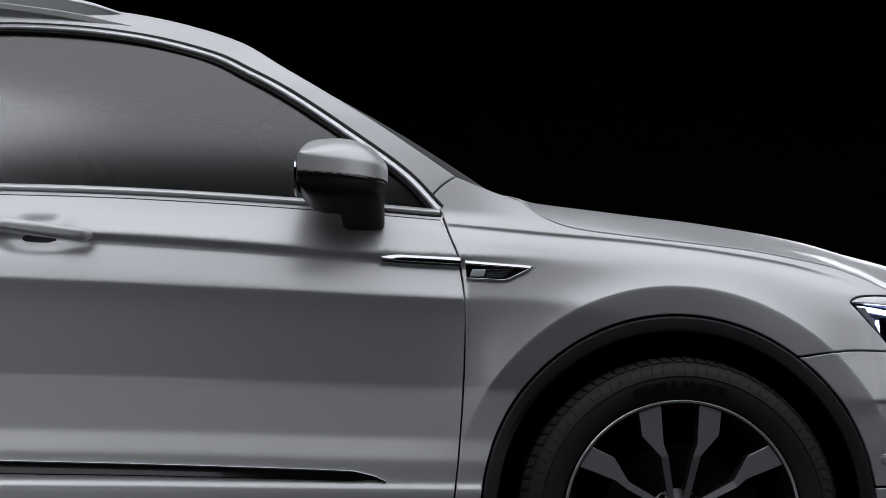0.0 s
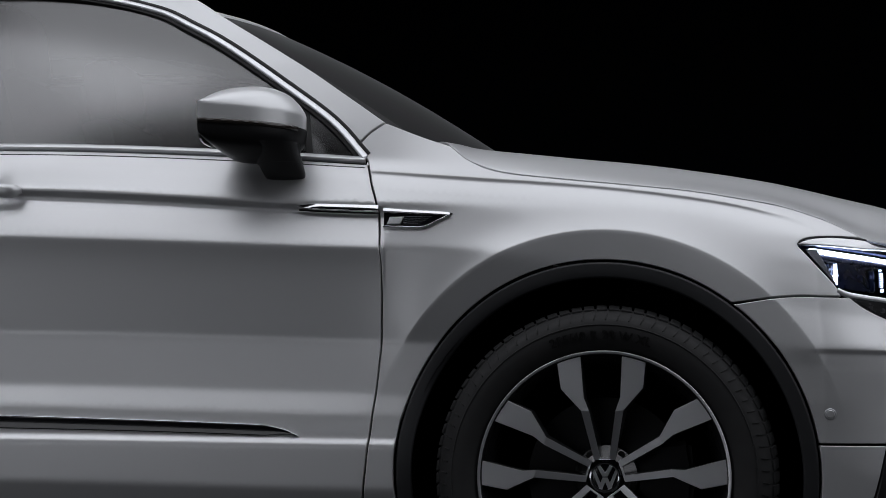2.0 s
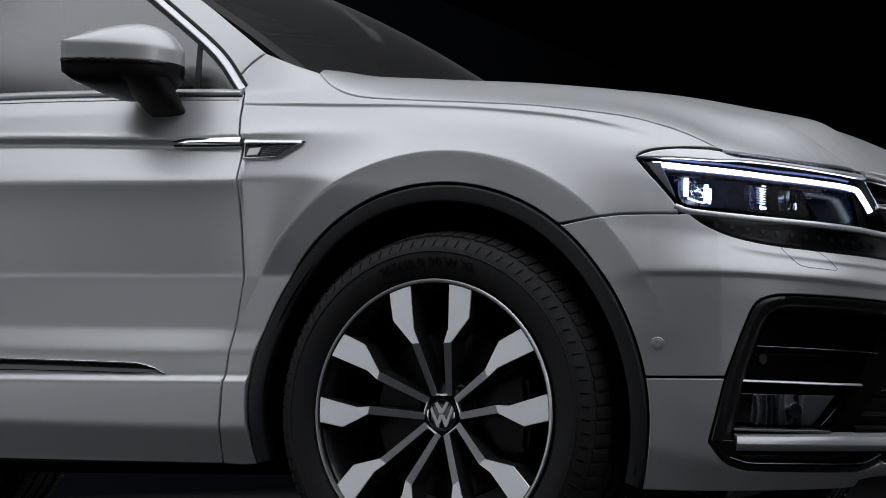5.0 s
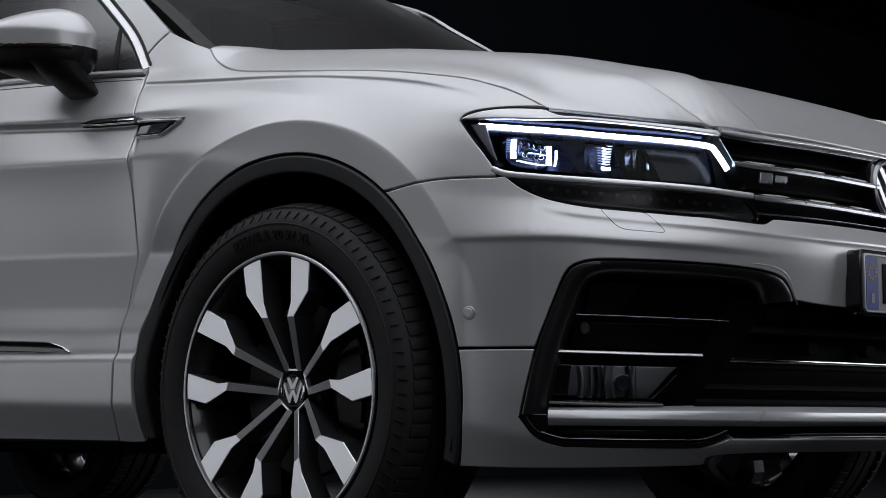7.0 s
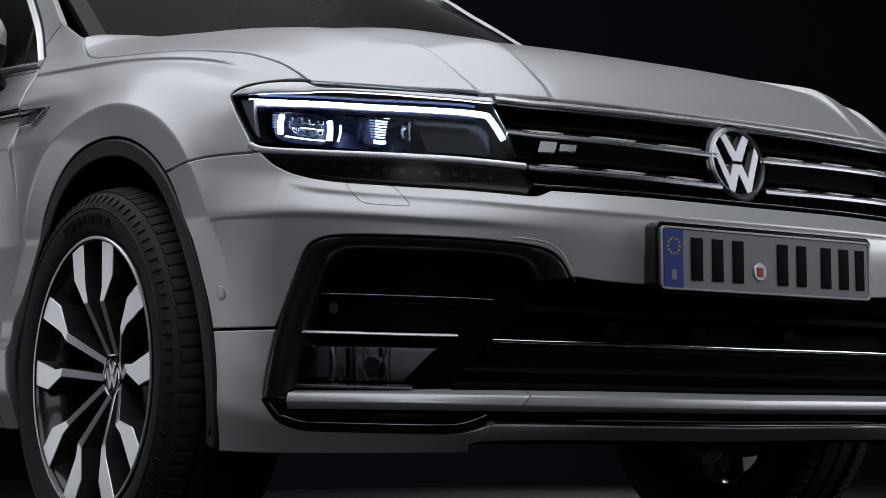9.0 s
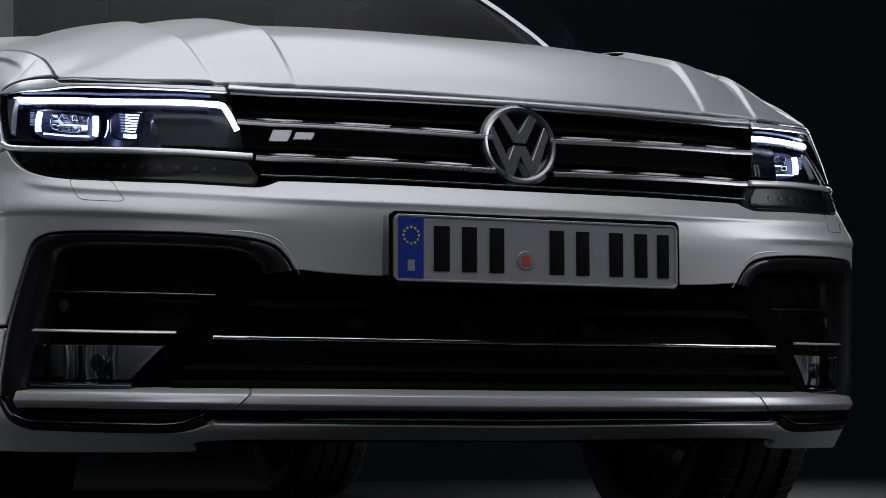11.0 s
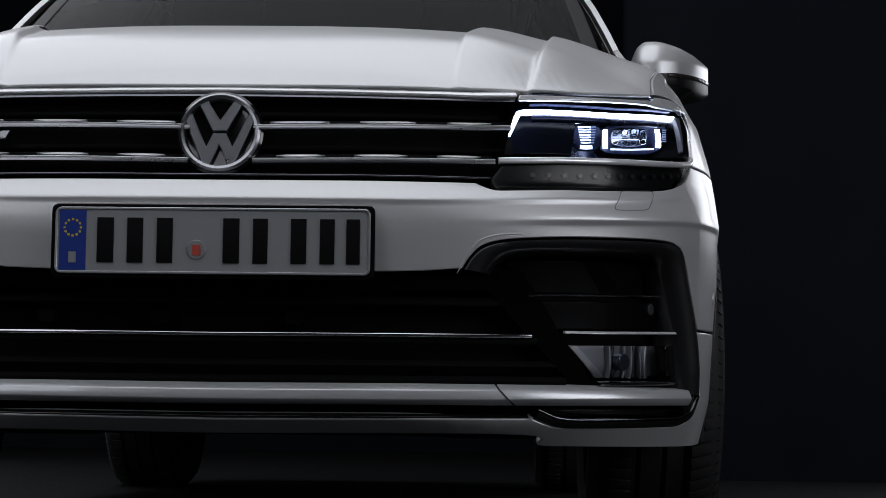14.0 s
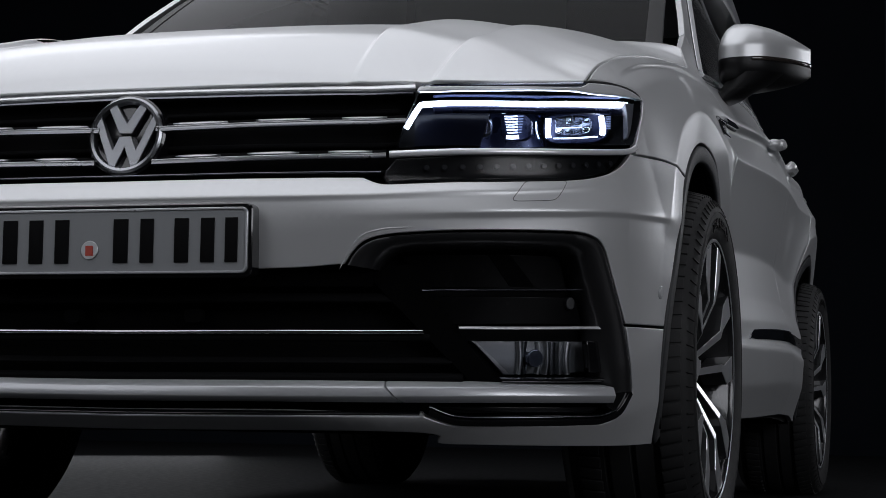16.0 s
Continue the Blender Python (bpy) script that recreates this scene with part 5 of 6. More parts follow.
# round emblem in the middle
EMB = Matrix.Translation((0.819, -0.003, 0.7285)) @ pose(0, 0, 0, 0, -9, 0) @ pose(0, 0, 0, 0, 0, 90)
disc = part("emblem", turned("emblem", [(0, .012), (.052, .012), (.056, .010), (.0575, -.004), (.0600, -.010), (.0650, -.0115), (.0690, -.008), (.0705, .0), (.0705, .030)], 96, 25), EMBLEM, grille, "round silver emblem on black ground")
disc.matrix_basis = EMB
well = part("emblem_ground", turned("emblem_ground", [(0, .002), (.05, .002), (.0572, .0)], 72, 30), PIANO, grille, "black emblem ground")
well.matrix_basis = EMB
for nm, pts in (("emblem_chevron", CHEVRON), ("emblem_zigzag", ZIGZAG)):
    part(nm, emblem_shape(nm, pts, .0595, -.0085, .004, .0011), EMBLEM, grille, "raised silver emblem shape").matrix_basis = EMB
rim_out = part("emblem_rim", turned("emblem_rim", [(.0695, -.006), (.0735, -.003), (.0745, .006), (.0735, .03)], 96, 30), PIANO, grille)
rim_out.matrix_basis = EMB

# small badge on the grille: plain slanted shapes
def slanted(name, s0, z0, w, h, lean, d, mat, parent, lift=0.004, flip=False):
    o = path([(s0, z0), (s0 - w, z0)], [(s0 - w, z0), (s0 - w - lean, z0 + h)], [(s0 - w - lean, z0 + h), (s0 - lean, z0 + h)], [(s0 - lean, z0 + h), (s0, z0)], step=0.006)
    return part(name, panel(name, o, deep(d), step=0.01, thick=lift, r=0.0012, gap=0, mirror=flip), mat, parent, "small silver badge shape")


badge = slanted("badge", 0.458, 0.7235, 0.034, 0.021, 0.009, 0.002, EMBLEM, grille)
slanted("badge_end", 0.415, 0.7275, 0.034, 0.014, 0.006, 0.002, EMBLEM, grille)

# ---------------------------------------------------------------- lower grille and corner intakes
intake = new("lower_grille")
intake.parent = car
tagged(intake, "black lower grille with slim chrome line")
part("backing", grid_sheet("backing", deep(0.075), np.linspace(-0.96, 0.96, 97), np.linspace(0.245, 0.565, 17)), DARK, intake)


def I(name, c, w, h, d, m, label="", **k):
    return part(name, ribbon(name, np.asarray(c), w, h, deep(d), **k), m, intake, label)


I("chrome_line", span(0.398, -0.548, 0.548), 0.0070, 0.0032, 0.027, CHROME, "slim chrome line")
I("slat", span(0.388, -0.56, 0.56), 0.012, 0.004, 0.034, DARK, "gloss black slat")
I("slat", span(0.455, -0.52, 0.52), 0.016, 0.008, 0.044, DARK, "gloss black slat", shape="wedge")
I("slat", span(0.350, -0.60, 0.60), 0.012, 0.010, 0.044, DARK, "gloss black slat", shape="wedge")
I("slat", span(0.322, -0.62, 0.62), 0.014, 0.008, 0.036, DARK, "gloss black slat")
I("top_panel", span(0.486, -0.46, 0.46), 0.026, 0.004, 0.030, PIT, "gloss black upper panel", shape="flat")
for s in (0.10, -0.13, 0.30):
    part("sensor_block", panel("sensor_block", squircle(s, 0.425, 0.018, 0.014), deep(0.045), step=0.01, thick=0.02), DARK, intake)

# silver blade and black splitter line under it
for s0, s1, e0, e1 in ((-0.497, 0.497, 0, 0), (0.501, 0.905, 1, 0), (-0.905, -0.501, 0, 1)):
    c = span(0.2955, s0, s1)
    slant = -0.015 * np.sign(c[:, 0]) * np.clip(1 - np.abs(np.abs(c[:, 0]) - 0.499) / 0.09, 0, 1)
    me = ribbon("lower_blade", c, 0.027, 0.011, deep(0.004), shape="blade", base=-0.03, skew=slant)
    part("lower_blade", me, LACQUER, intake, "silver lower blade")
I("splitter", span(0.271, -0.565, 0.565), 0.020, 0.004, 0.030, DARK, "black gap under the blade", shape="flat")
I("splitter_edge", span(0.262, -0.55, 0.55), 0.005, 0.004, 0.008, PIANO, "gloss black edge")


def corner(flip):
    h = new("corner_intake")
    h.parent = car
    tagged(h, "gloss black corner intake with fog lamp")
    P = lambda n, o, d, m, lb="", **k: part(n, panel(n, o, deep(d), mirror=flip, **k), m, h, lb)
    R = lambda n, c, w, ht, d, m, lb="", **k: part(n, ribbon(n, rounded(c, .01), w, ht, deep(d), mirror=flip, **k), m, h, lb)
    # frame that follows the opening
    out = np.vstack([rounded([(0.418, 0.507), (0.430, 0.527), (0.452, 0.545), (0.49, 0.554), (0.56, 0.558), (0.70, 0.561), (0.80, 0.562), (0.84, 0.558), (0.866, 0.543), (0.888, 0.50), (0.922, 0.413), (0.952, 0.300)], .008)])
    inn = np.vstack([rounded([(0.470, 0.500), (0.480, 0.515), (0.50, 0.527), (0.53, 0.532), (0.60, 0.534), (0.70, 0.536), (0.78, 0.537), (0.812, 0.533), (0.834, 0.52), (0.852, 0.485), (0.882, 0.405), (0.908, 0.300)], .008)])
    k = len(out)
    idx = np.linspace(0, len(inn) - 1, k).round().astype(int)
    inn = inn[idx]
    rows = []
    for f, dd in ((0.0, 0.010), (0.0, 0.001), (0.06, -0.001), (0.35, 0.000), (0.75, 0.012), (1.0, 0.032), (1.0, 0.070)):
        q = out * (1 - f) + inn * f
        rows.append(body(q[:, 0], q[:, 1], dd))
    v = np.vstack(rows) * np.array([1, -1 if flip else 1, 1])
    fcs = [(i * k + j, i * k + j + 1, (i + 1) * k + j + 1, (i + 1) * k + j) for i in range(len(rows) - 1) for j in range(k - 1)]
    if not flip:
        fcs = [f[::-1] for f in fcs]
    part("frame", sheet("frame", v, fcs, sharp=60), FRAME, h, "gloss black intake frame")
    # lower return of the frame, under the blade
    low = [(0.953, 0.300), (0.935, 0.275), (0.918, 0.262), (0.888, 0.2535), (0.86, 0.2515), (0.67, 0.2495), (0.605, 0.252), (0.560, 0.2665)]
    R("frame_lip", low, 0.012, 0.004, 0.004, PIANO, "gloss black lower lip", shape="flat")
    R("frame_lip_edge", [(a, b + 0.0085) for a, b in low[2:]], 0.003, 0.003, 0.002, SMOKED, "thin bright edge")
    P("lower_slot", path([(0.60, 0.262), (0.88, 0.262)], [(0.88, 0.262), (0.905, 0.277)], [(0.905, 0.277), (0.57, 0.277)], [(0.57, 0.277), (0.60, 0.262)]), 0.022, PIANO, "", step=0.03)
    P("frame_foot", path([(0.952, 0.301), (0.908, 0.301)], [(0.908, 0.301), (0.895, 0.278), (0.925, 0.264)], [(0.925, 0.264), (0.938, 0.277), (0.952, 0.301)], step=0.006), 0.004, PIANO, "", step=0.02, thick=0.03, gap=0.0005)
    # pod surfaces inside: upper shelf, diagonal strut, fins
    P("pod_upper", path([(0.56, 0.470), (0.845, 0.470)], [(0.845, 0.470), (0.825, 0.532)], [(0.825, 0.532), (0.50, 0.530)], [(0.50, 0.530), (0.56, 0.470)]), 0.062, POD, "", step=0.03)
    P("pod_middle", path([(0.60, 0.408), (0.875, 0.412)], [(0.875, 0.412), (0.855, 0.462)], [(0.855, 0.462), (0.565, 0.460)], [(0.565, 0.460), (0.60, 0.408)]), 0.052, POD, "", step=0.03)
    R("fin", [(0.545, 0.4665), (0.70, 0.4685), (0.855, 0.472)], 0.0040, 0.0040, 0.036, SMOKED, "dark chrome fin")
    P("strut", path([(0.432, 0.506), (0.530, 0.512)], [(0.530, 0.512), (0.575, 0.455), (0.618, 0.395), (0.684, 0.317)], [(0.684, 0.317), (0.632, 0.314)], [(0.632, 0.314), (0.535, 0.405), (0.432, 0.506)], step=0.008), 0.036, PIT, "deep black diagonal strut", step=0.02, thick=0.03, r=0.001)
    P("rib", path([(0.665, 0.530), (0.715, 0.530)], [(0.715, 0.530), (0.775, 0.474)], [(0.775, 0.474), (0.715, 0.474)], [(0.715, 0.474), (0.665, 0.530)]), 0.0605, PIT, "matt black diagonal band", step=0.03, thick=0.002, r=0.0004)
    R("chrome_line", [(0.610, 0.4045), (0.72, 0.405), (0.893, 0.4085)], 0.0050, 0.0030, 0.024, BLADE, "chrome line above the fog lamp", shape="wedge")
    # fog lamp
    fog = path([(0.636, 0.386), (0.898, 0.388)], [(0.898, 0.388), (0.906, 0.332)], [(0.906, 0.332), (0.708, 0.326)], [(0.708, 0.326), (0.636, 0.386)], step=0.008)
    P("fog_bowl", fog, 0.066, FOGBOWL, "fog lamp reflector bowl", step=0.02, thick=0.01)
    for j, (s0, bow, wide, high) in enumerate(((0.739, -.001, .010, .007), (0.751, .002, .008, .004), (0.782, -.002, .009, .005), (0.794, -.001, .012, .008), (0.812, .001, .015, .004), (0.830, .001, .010, .007), (0.846, .002, .012, .005))):
        R("reflector_facet", [(s0 + bow * 1.4, 0.330), (s0 - bow, 0.350), (s0 - bow * 0.6, 0.366), (s0 + bow, 0.384)], wide, high, 0.064, SMOKED if j % 3 == 1 else SATIN, "", shape="wedge" if j % 2 else "round")
    P("fog_bulb", squircle(0.765, 0.356, 0.018, 0.017, 20, 2.0), 0.046, OPTIC, "fog lamp bulb cap", step=0.01, thick=0.02)
    P("fog_lens", fog, 0.034, FOG_LENS, "smoked fog lamp cover", step=0.02, thick=0.004)
    P("fog_surround", path([(0.862, 0.388), (0.899, 0.388)], [(0.899, 0.388), (0.907, 0.331)], [(0.907, 0.331), (0.870, 0.331)], [(0.870, 0.331), (0.862, 0.388)]), 0.030, PIANO, "", step=0.02)
    R("fog_rim", [(0.905, 0.3215), (0.80, 0.3195), (0.690, 0.3185)], 0.008, 0.010, 0.034, PIANO, "gloss black fog lamp rim")
    # parking sensor in the pod
    P("sensor", squircle(0.838, 0.449, 0.012, 0.013, 24, 2.0), 0.044, CLAD, "round parking sensor", step=0.01, thick=0.012, r=0.003)


mir(corner)
for _, flip in SIDES:
    stp = rounded([(0.405, 0.500), (0.425, 0.536), (0.445, 0.557), (0.480, 0.566), (0.530, 0.568)], 0.006)
    part("cover_step", ribbon("cover_step", stp, 0.003, 0.0005, body, mirror=flip, taper=0.02), PAINT, car, "raised step in the bumper cover")

# frame step in the cover beside the plate, washers, side sensors
for _, flip in SIDES:
    wo = squircle(0.750, 0.6335, 0.0430, 0.0192, 44, 6.0)
    wo = np.column_stack([wo[:, 0] + 0.94 * (wo[:, 1] - 0.6335), wo[:, 1] + 0.06 * (wo[:, 0] - 0.750)])
    part("washer_seam", ribbon("washer_seam", np.vstack([wo, wo[:1]]), 0.0010, 0.0006, body, mirror=flip, base=-0.002), SEAL, car, "thin seam of a headlight washer cover")
    ro = squircle(1.043, 0.474, 0.0125, 0.0125, 28, 2.0)
    sen = part("parking_sensor", panel("parking_sensor", ro, deep(-0.0015), step=0.01, thick=0.006, r=0.003, gap=0, mirror=flip), LACQUER, car, "grey round parking sensor ring")
    part("sensor_face", panel("sensor_face", squircle(1.043, 0.474, 0.0085, 0.0085, 24, 2.0), deep(-0.0025), step=0.01, thick=0.004, r=0.002, gap=0, mirror=flip), PAINT, sen)

# ---------------------------------------------------------------- number plate with plain bars in place of the writing
def round_slab(name, wide, high, r, x0, x1, hole=0.0, chamfer=0.0008):
    """An upright slab across the car with rounded corners; hole: width of its rim, if it is open in the middle."""
    def ring(grow, x):
        w, h, rr = wide / 2 + grow, high / 2 + grow, max(r + grow, .0008)
        return [(x, sy * (w - rr) + rr * math.cos(a), 0.5380 + sz * (h - rr) + rr * math.sin(a))
                for sy, sz, a0 in ((1, 1, 0), (-1, 1, 90), (-1, -1, 180), (1, -1, 270)) for a in np.radians(np.linspace(a0, a0 + 90, 7))]
    rings = [ring(0, x0), ring(0, x1 - chamfer), ring(-chamfer, x1)]
    if hole:
        rings += [ring(-hole + chamfer, x1), ring(-hole, x1 - chamfer), ring(-hole, x0), ring(0, x0)]
    return loft(name, rings, cap=not hole, sharp=30)


plate = part("number_plate", round_slab("number_plate", .534, .124, .013, .868, .8985, chamfer=.002), PIANO, car, "white number plate in a black holder")
part("plate_face", round_slab("plate_face", .520, .110, .011, .8975, .9015), PLATE, plate, "white reflective plate")
part("plate_rim", round_slab("plate_rim", .5195, .1095, .011, .9010, .9034, hole=.0042), PLATE_RIM, plate, "raised bright plate rim")
part("blue_band", block("blue_band", (0.001, 0.044, 0.099), (0.9023, -0.2305, 0.5380), 0.0), PLATE_BLUE, plate, "blue band")
for k in range(12):
    a = 2 * math.pi * k / 12
    part("yellow_dot", block("yellow_dot", (0.001, 0.0036, 0.0036), (0.9033, -0.2305 + 0.0135 * math.cos(a), 0.5585 + 0.0135 * math.sin(a)), 0.0), YELLOW, plate)
part("band_bar", block("band_bar", (0.001, 0.012, 0.018), (0.9033, -0.2305, 0.5095), 0.0), PLATE, plate)
for y0, y1 in ((-0.198, -0.155), (-0.148, -0.107), (-0.099, -0.058), (0.010, 0.052), (0.060, 0.098), (0.122, 0.162), (0.170, 0.208), (0.214, 0.249)):
    part("plate_bar", block("plate_bar", (0.002, (y1 - y0) * 0.64, 0.074), (0.9027, (y0 + y1) / 2, 0.5385), 0.0006), PLATE_INK, plate, "plain dark bar")
seal_me = turned("seal", [(0, -.0008), (.0150, -.0008), (.0160, .0006)], 32)
sl = part("seal", seal_me, SATIN, plate, "round seal")
sl.matrix_basis = Matrix.Translation((0.9031, -0.026, 0.5235)) @ pose(0, 0, 0, 0, 0, 90)
part("seal_shield", block("seal_shield", (0.001, 0.014, 0.017), (0.9043, -0.026, 0.5225), 0.0), SEALRED, plate, "red shield")

# ---------------------------------------------------------------- mirrors, handles, side trim
def door_mirror(flip):
    m = new("door_mirror")
    m.parent = car
    tagged(m, "white door mirror with black lower shell")
    ys = [0.796, 0.799, 0.803, 0.808] + list(np.linspace(0.814, 0.992, 26)) + [0.996, 0.999, 1.0015, 1.003]
    front = pchip([.796, .806, .82, .85, .90, .95, .985, 1.003], [-.715, -.668, -.650, -.643, -.662, -.715, -.782, -.832])
    rear = pchip([.796, .82, .90, 1.003], [-.815, -.838, -.845, -.842])
    top = pchip([.796, .803, .815, .835, .86, .90, .95, .985, 1.003], [1.128, 1.163, 1.189, 1.203, 1.204, 1.197, 1.180, 1.163, 1.154])
    mid = pchip([.796, 1.003], [1.108, 1.116])
    bot = pchip([.796, .815, .85, .90, .95, .985, 1.003], [1.066, 1.046, 1.036, 1.042, 1.054, 1.068, 1.084])

    UP_SEC = rounded([(1, 0), (1, .22), (1, .44), (1, .44), (.95, .53), (.84, .66), (.64, .82), (.34, .94), (-.05, 1.0), (-.62, .97), (-.86, .84), (-.97, .64), (-1, .44), (-1, .44), (-1, .2), (-1, 0)], .07)
    LOW_SEC = rounded([(1, 0), (1, .25), (.93, .55), (.7, .82), (.3, .97), (-.2, 1.0), (-.6, .9), (-.9, .55), (-1, .3), (-1, 0)], .12)

    def split(x, y):
        """Height of the joint between cap and lower shell."""
        return mid(y) + 0.004 * np.clip((-.64 - x) / .19, 0, 1)

    def rings(up):
        out = []
        for y in ys:
            a, b, zm = front(y), rear(y), mid(y)
            zz = top(y) if up else bot(y)
            c, r = (a + b) / 2, (a - b) / 2
            arc_p = []
            for u, w in (UP_SEC if up else LOW_SEC):
                base = split(c + r * u, y) - (0.006 if up else 0.004)
                if up:
                    hc = min(.033, .80 * (zz - base))
                    arc_p.append((c + r * u, -y, base + (hc * w / .44 if w <= .44 else hc + (zz - base - hc) * (w - .44) / .56)))
                else:
                    arc_p.append((c + r * u, -y, base + (zz - base) * w))
            lid = [(px, -y, split(px, y) - (0.006 if up else 0.004)) for px in np.linspace(b + 0.01, a - 0.01, 6)]
            out.append(arc_p + lid)
        return out

    part("cap", loft("cap", rings(True), sharp=27, mirror=flip), PAINT, m, "white painted mirror cap")
    part("lower_shell", loft("lower_shell", rings(False), mirror=flip), MIRROR_BLACK, m, "black lower mirror shell")
    # indicator along the split
    c = np.array([(front(y) + 0.001, -y, split(front(y), y) - 0.0085) for y in np.linspace(0.885, 1.000, 24)] + [(x, -1.0035, split(x, 1.003) - 0.0085) for x in np.linspace(-.836, -.841, 8)])
    nrm = np.gradient(c, axis=0)
    nn = np.stack([-nrm[:, 1], nrm[:, 0], 0 * nrm[:, 0]], 1)
    nn /= np.linalg.norm(nn, axis=1)[:, None]
    ind = part("indicator", strip3("indicator", c, nn, 0.011, 0.003, -0.006, flip), AMBER, m, "smoked indicator strip")
    for i in range(14, 30, 2):
        part("indicator_cell", strip3("indicator_cell", c[i:i + 2], nn[i:i + 2], 0.006, 0.0042, -0.002, flip), AMBER, m)
    # foot
    def oval(cx, cy, cz, a, b):
        return [(cx + a * math.cos(t), cy + b * math.sin(t), cz) for t in np.linspace(0, 2 * math.pi, 20, endpoint=False)]
    part("foot", loft("foot", [oval(-.706, -.885, 1.072, .056, .066), oval(-.704, -.868, 1.050, .052, .056), oval(-.700, -.842, 1.030, .049, .044), oval(-.698, -.824, 1.014, .047, .036), oval(-.697, -.810, 1.004, .043, .028), oval(-.697, -.798, 1.000, .026, .018)], mirror=flip), MIRROR_BLACK, m, "black mirror foot")
    part("foot_joint", loft("foot_joint", [oval(-.7005, -.8470, 1.034, .0505, .0460), oval(-.7005, -.8455, 1.0325, .0505, .0455)], mirror=flip), SEAL, m, "fine joint round the mirror foot")
    part("mirror_glass", loft("mirror_glass", [[(-.8460 - d, -(0.905 + 0.066 * math.copysign(abs(math.cos(t)) ** .6, math.cos(t))), 1.108 + 0.038 * math.copysign(abs(math.sin(t)) ** .6, math.sin(t))) for t in np.linspace(0, 2 * math.pi, 28, endpoint=False)] for d in (0, .004)], mirror=flip), MIRROR, m)


mir(door_mirror)


def door_handle(s0, s1, z0, z1, flip):
    n = 40
    k = np.linspace(0, 1, n)
    c = np.stack([s0 + (s1 - s0) * k, z0 + (z1 - z0) * k], 1)
    p, nrm = outward(skin, c[:, 0], c[:, 1])
    lift = 0.022 * np.clip(np.minimum(k / 0.10, (1 - k) / 0.10), 0, 1) ** 0.5
    w = 0.030 * np.clip(np.minimum(k / 0.06, (1 - k) / 0.06) * 0.6 + 0.4, 0, 1)
    hd = part("door_handle", strip3("door_handle", p + nrm * lift[:, None], nrm, w, 0.010, -0.012, flip), PAINT, car, "white door handle")


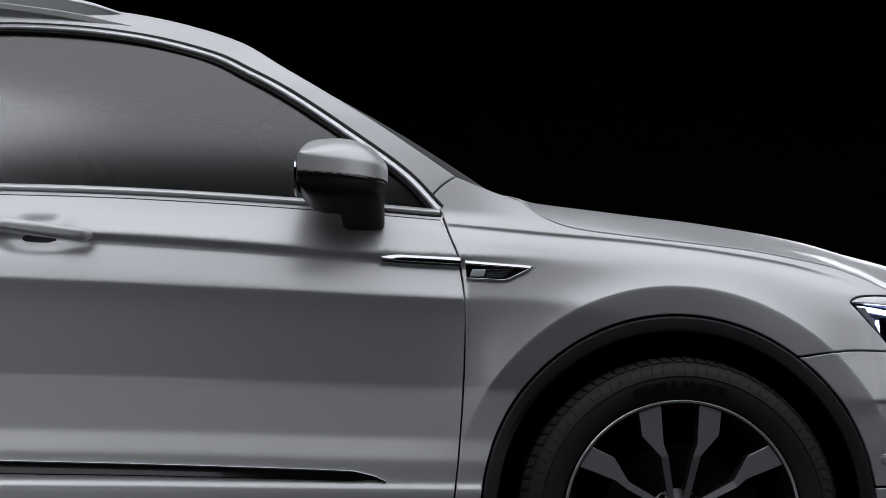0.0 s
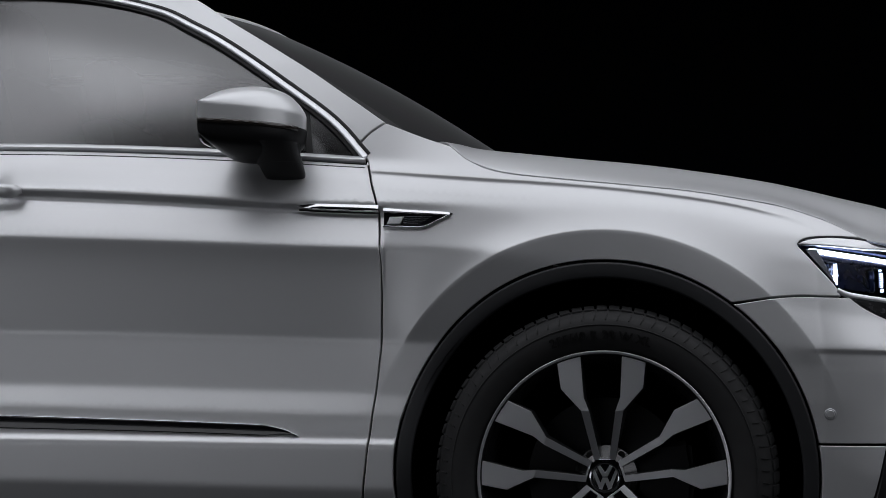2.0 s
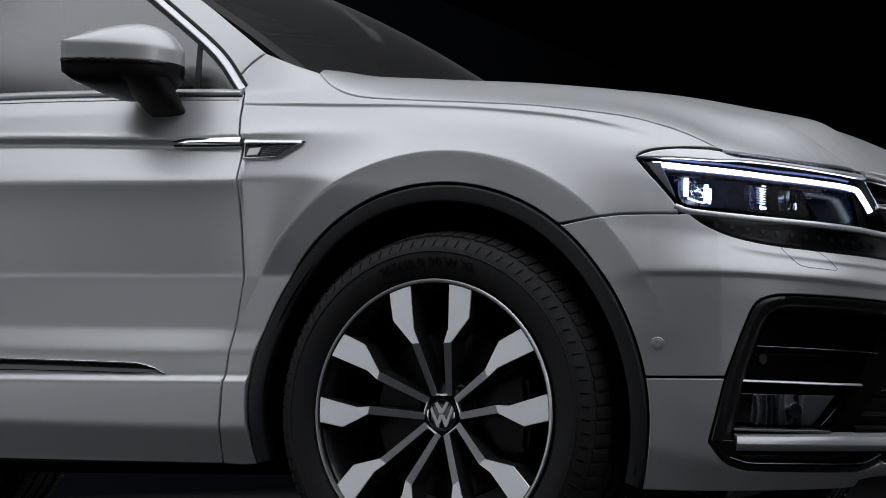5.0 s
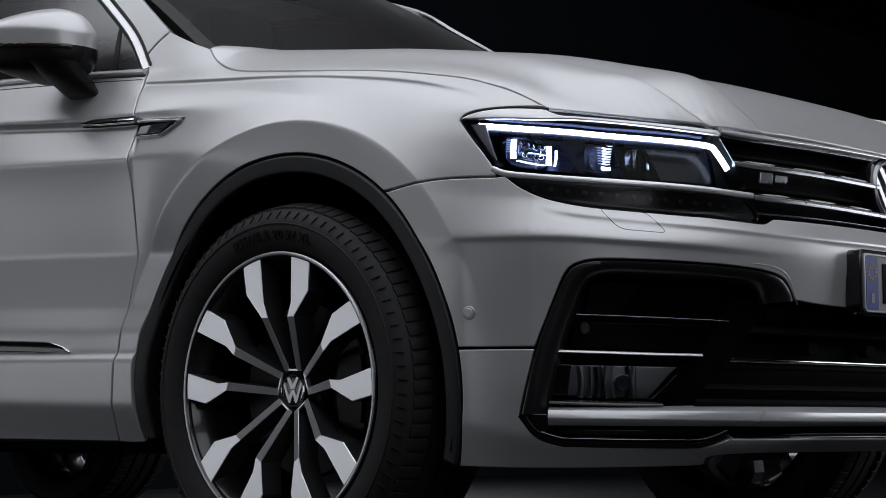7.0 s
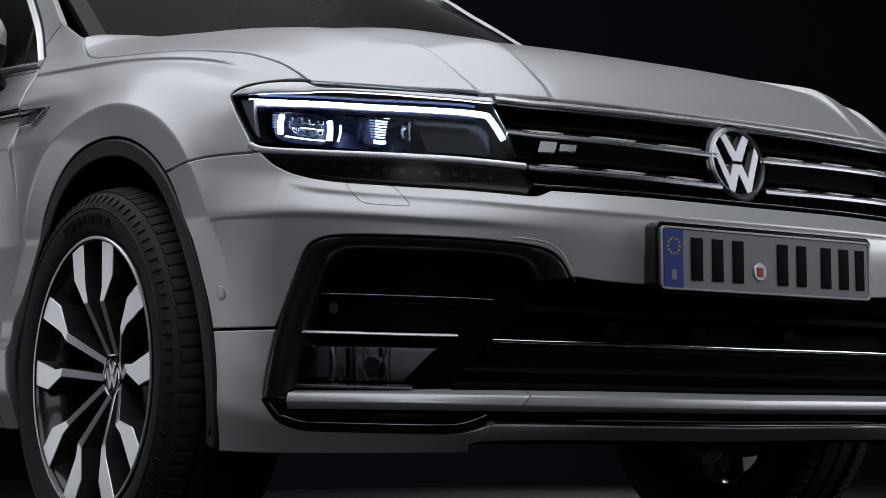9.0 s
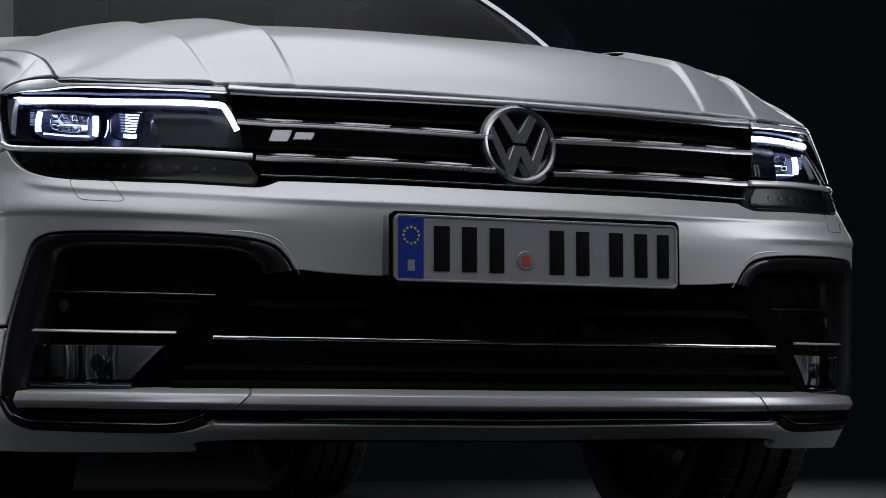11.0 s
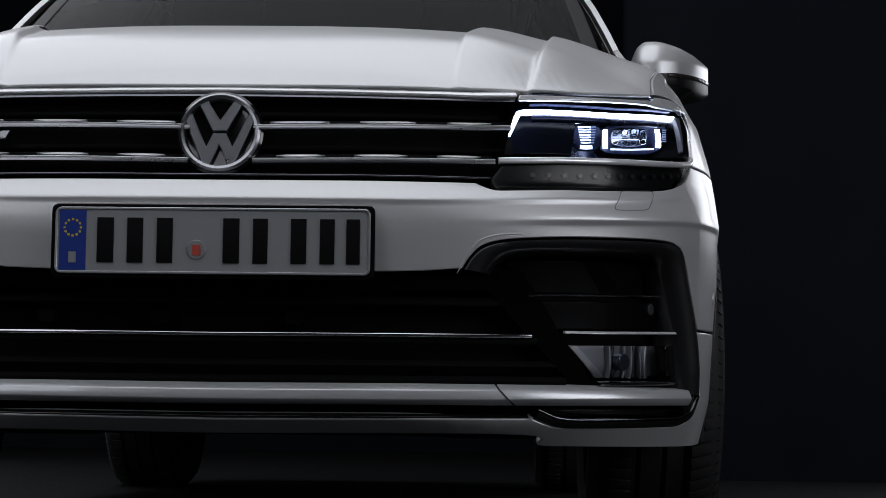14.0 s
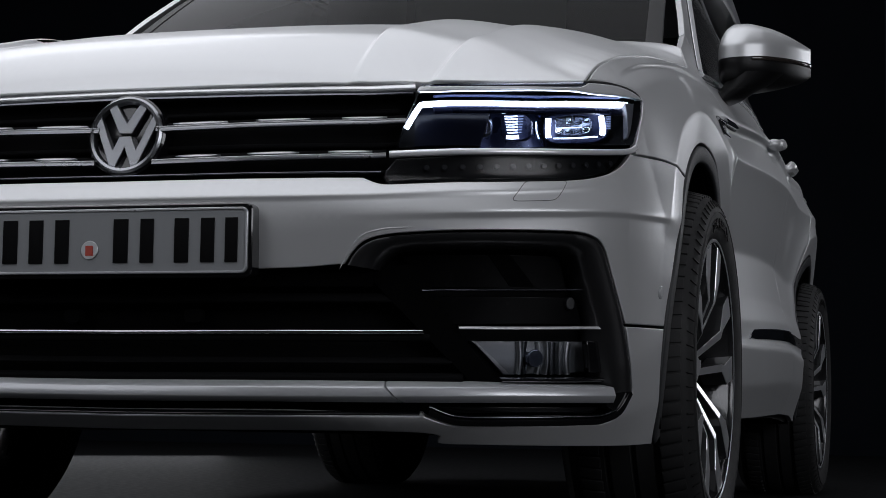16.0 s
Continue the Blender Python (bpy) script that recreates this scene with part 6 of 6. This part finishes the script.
for _, flip in SIDES:
    door_handle(2.775, 2.995, 0.957, 0.974, flip)
    door_handle(3.60, 3.80, 1.000, 1.012, flip)
    # chrome spear on door and wing, with a small badge
    spear = rounded([(2.150, 0.9165), (2.10, 0.9130), (1.977, 0.9075)], 0.01)
    part("chrome_spear", ribbon("chrome_spear", spear, np.interp(np.linspace(0, 1, len(spear)), [0, .2, 1], [.002, .014, .0155]), 0.009, skin, mirror=flip, shape="wedge"), CHROME, car, "chrome spear on the door")
    # dark strip laid on the skin as the shadow below the spear
    part("spear_shadow_strip", ribbon("spear_shadow_strip", spear - np.array([0, .0092]), 0.0030, 0.0008, skin, mirror=flip), SEAL, car, "thin dark strip painted as shadow under the spear")
    wing_badge = part("wing_badge", panel("wing_badge", path([(1.966, 0.9075), (1.83, 0.8975), (1.815, 0.8945)], [(1.815, 0.8945), (1.845, 0.880), (1.875, 0.863)], [(1.875, 0.863), (1.92, 0.8635), (1.964, 0.866)], [(1.964, 0.866), (1.966, 0.9075)], step=0.006), deep(-0.002), step=0.01, thick=0.008, r=0.002, gap=0, mirror=flip), PIANO, car, "black wing badge with chrome frame")
    edge = rounded([(1.966, 0.9040), (1.84, 0.8945), (1.822, 0.892)], 0.006)
    part("badge_frame", ribbon("badge_frame", edge, 0.0095, 0.005, deep(-0.002), mirror=flip, shape="wedge"), CHROME, wing_badge, "chrome badge frame")
    edge2 = rounded([(1.826, 0.889), (1.85, 0.8775), (1.876, 0.8655), (1.90, 0.8650), (1.964, 0.8675)], 0.006)
    part("badge_frame", ribbon("badge_frame", edge2, 0.0045, 0.005, deep(-0.002), mirror=flip), CHROME, wing_badge, "chrome badge frame")
    slanted("badge_letter", 1.957, 0.873, 0.030, 0.016, 0.006, -0.006, SATIN, wing_badge, 0.004, flip)
    for k in range(5):
        part("badge_line", ribbon("badge_line", [(1.922, 0.873 + 0.004 * k), (1.905 - 0.006 * k, 0.8727 + 0.004 * k), (1.885 - 0.006 * k, 0.8725 + 0.004 * k)], 0.0012, 0.001, deep(-0.003), mirror=flip), SMOKED, wing_badge)
    # black strip with bright edge along the door feet
    tr = rounded([(2.145, 0.4255), (2.20, 0.4365), (2.45, 0.4455), (2.70, 0.4520), (3.12, 0.462)], 0.012)
    part("door_strip", ribbon("door_strip", tr, np.interp(np.linspace(0, 1, len(tr)), [0, .075, 1], [.002, .022, .030]), 0.004, skin, mirror=flip, shape="flat"), PIANO, car, "gloss black door strip")
    te = tr + np.stack([0 * tr[:, 0], np.interp(np.linspace(0, 1, len(tr)), [0, .075, 1], [.001, .0115, .0155])], 1)
    part("strip_edge", ribbon("strip_edge", te, 0.0035, 0.005, skin, mirror=flip), CHROME, car, "bright edge of the door strip")
    tr2 = rounded([(3.13, 0.462), (3.4, 0.469), (3.74, 0.478)], 0.012)
    part("door_strip", ribbon("door_strip", tr2, 0.030, 0.004, skin, mirror=flip, shape="flat"), PIANO, car, "gloss black door strip")

# ---------------------------------------------------------------- the studio
def studio():
    fl = tagged(new("floor", sheet("floor", [(-9, -12, 0), (12, -12, 0), (12, 12, 0), (-9, 12, 0)], [(0, 1, 2, 3)], smooth=False)), "dark satin studio floor", "floor", kind="structure")
    fl.data.materials.append(FLOOR)
    for name, at, size in (("wall_back", (-4.0, 6.5, 1.5), (0.2, 11, 3)), ("wall_rear", (-9.1, 0, 3.5), (0.2, 24, 7)), ("wall_front", (12, 0, 3.5), (0.2, 24, 7)), ("wall_left", (1.5, 12, 3.5), (21, 0.2, 7)), ("wall_right", (1.5, -12, 3.5), (21, 0.2, 7))):
        w = tagged(new(name, block(name, size, at, 0.0)), "black cloth studio wall", "wall", kind="structure")
        w.data.materials.append(CURTAIN)
    c = tagged(new("ceiling", block("ceiling", (21, 24, 0.2), (1.5, 0, 7.1), 0.0)), "black studio ceiling", "ceiling", kind="structure")
    c.data.materials.append(CURTAIN)


studio()
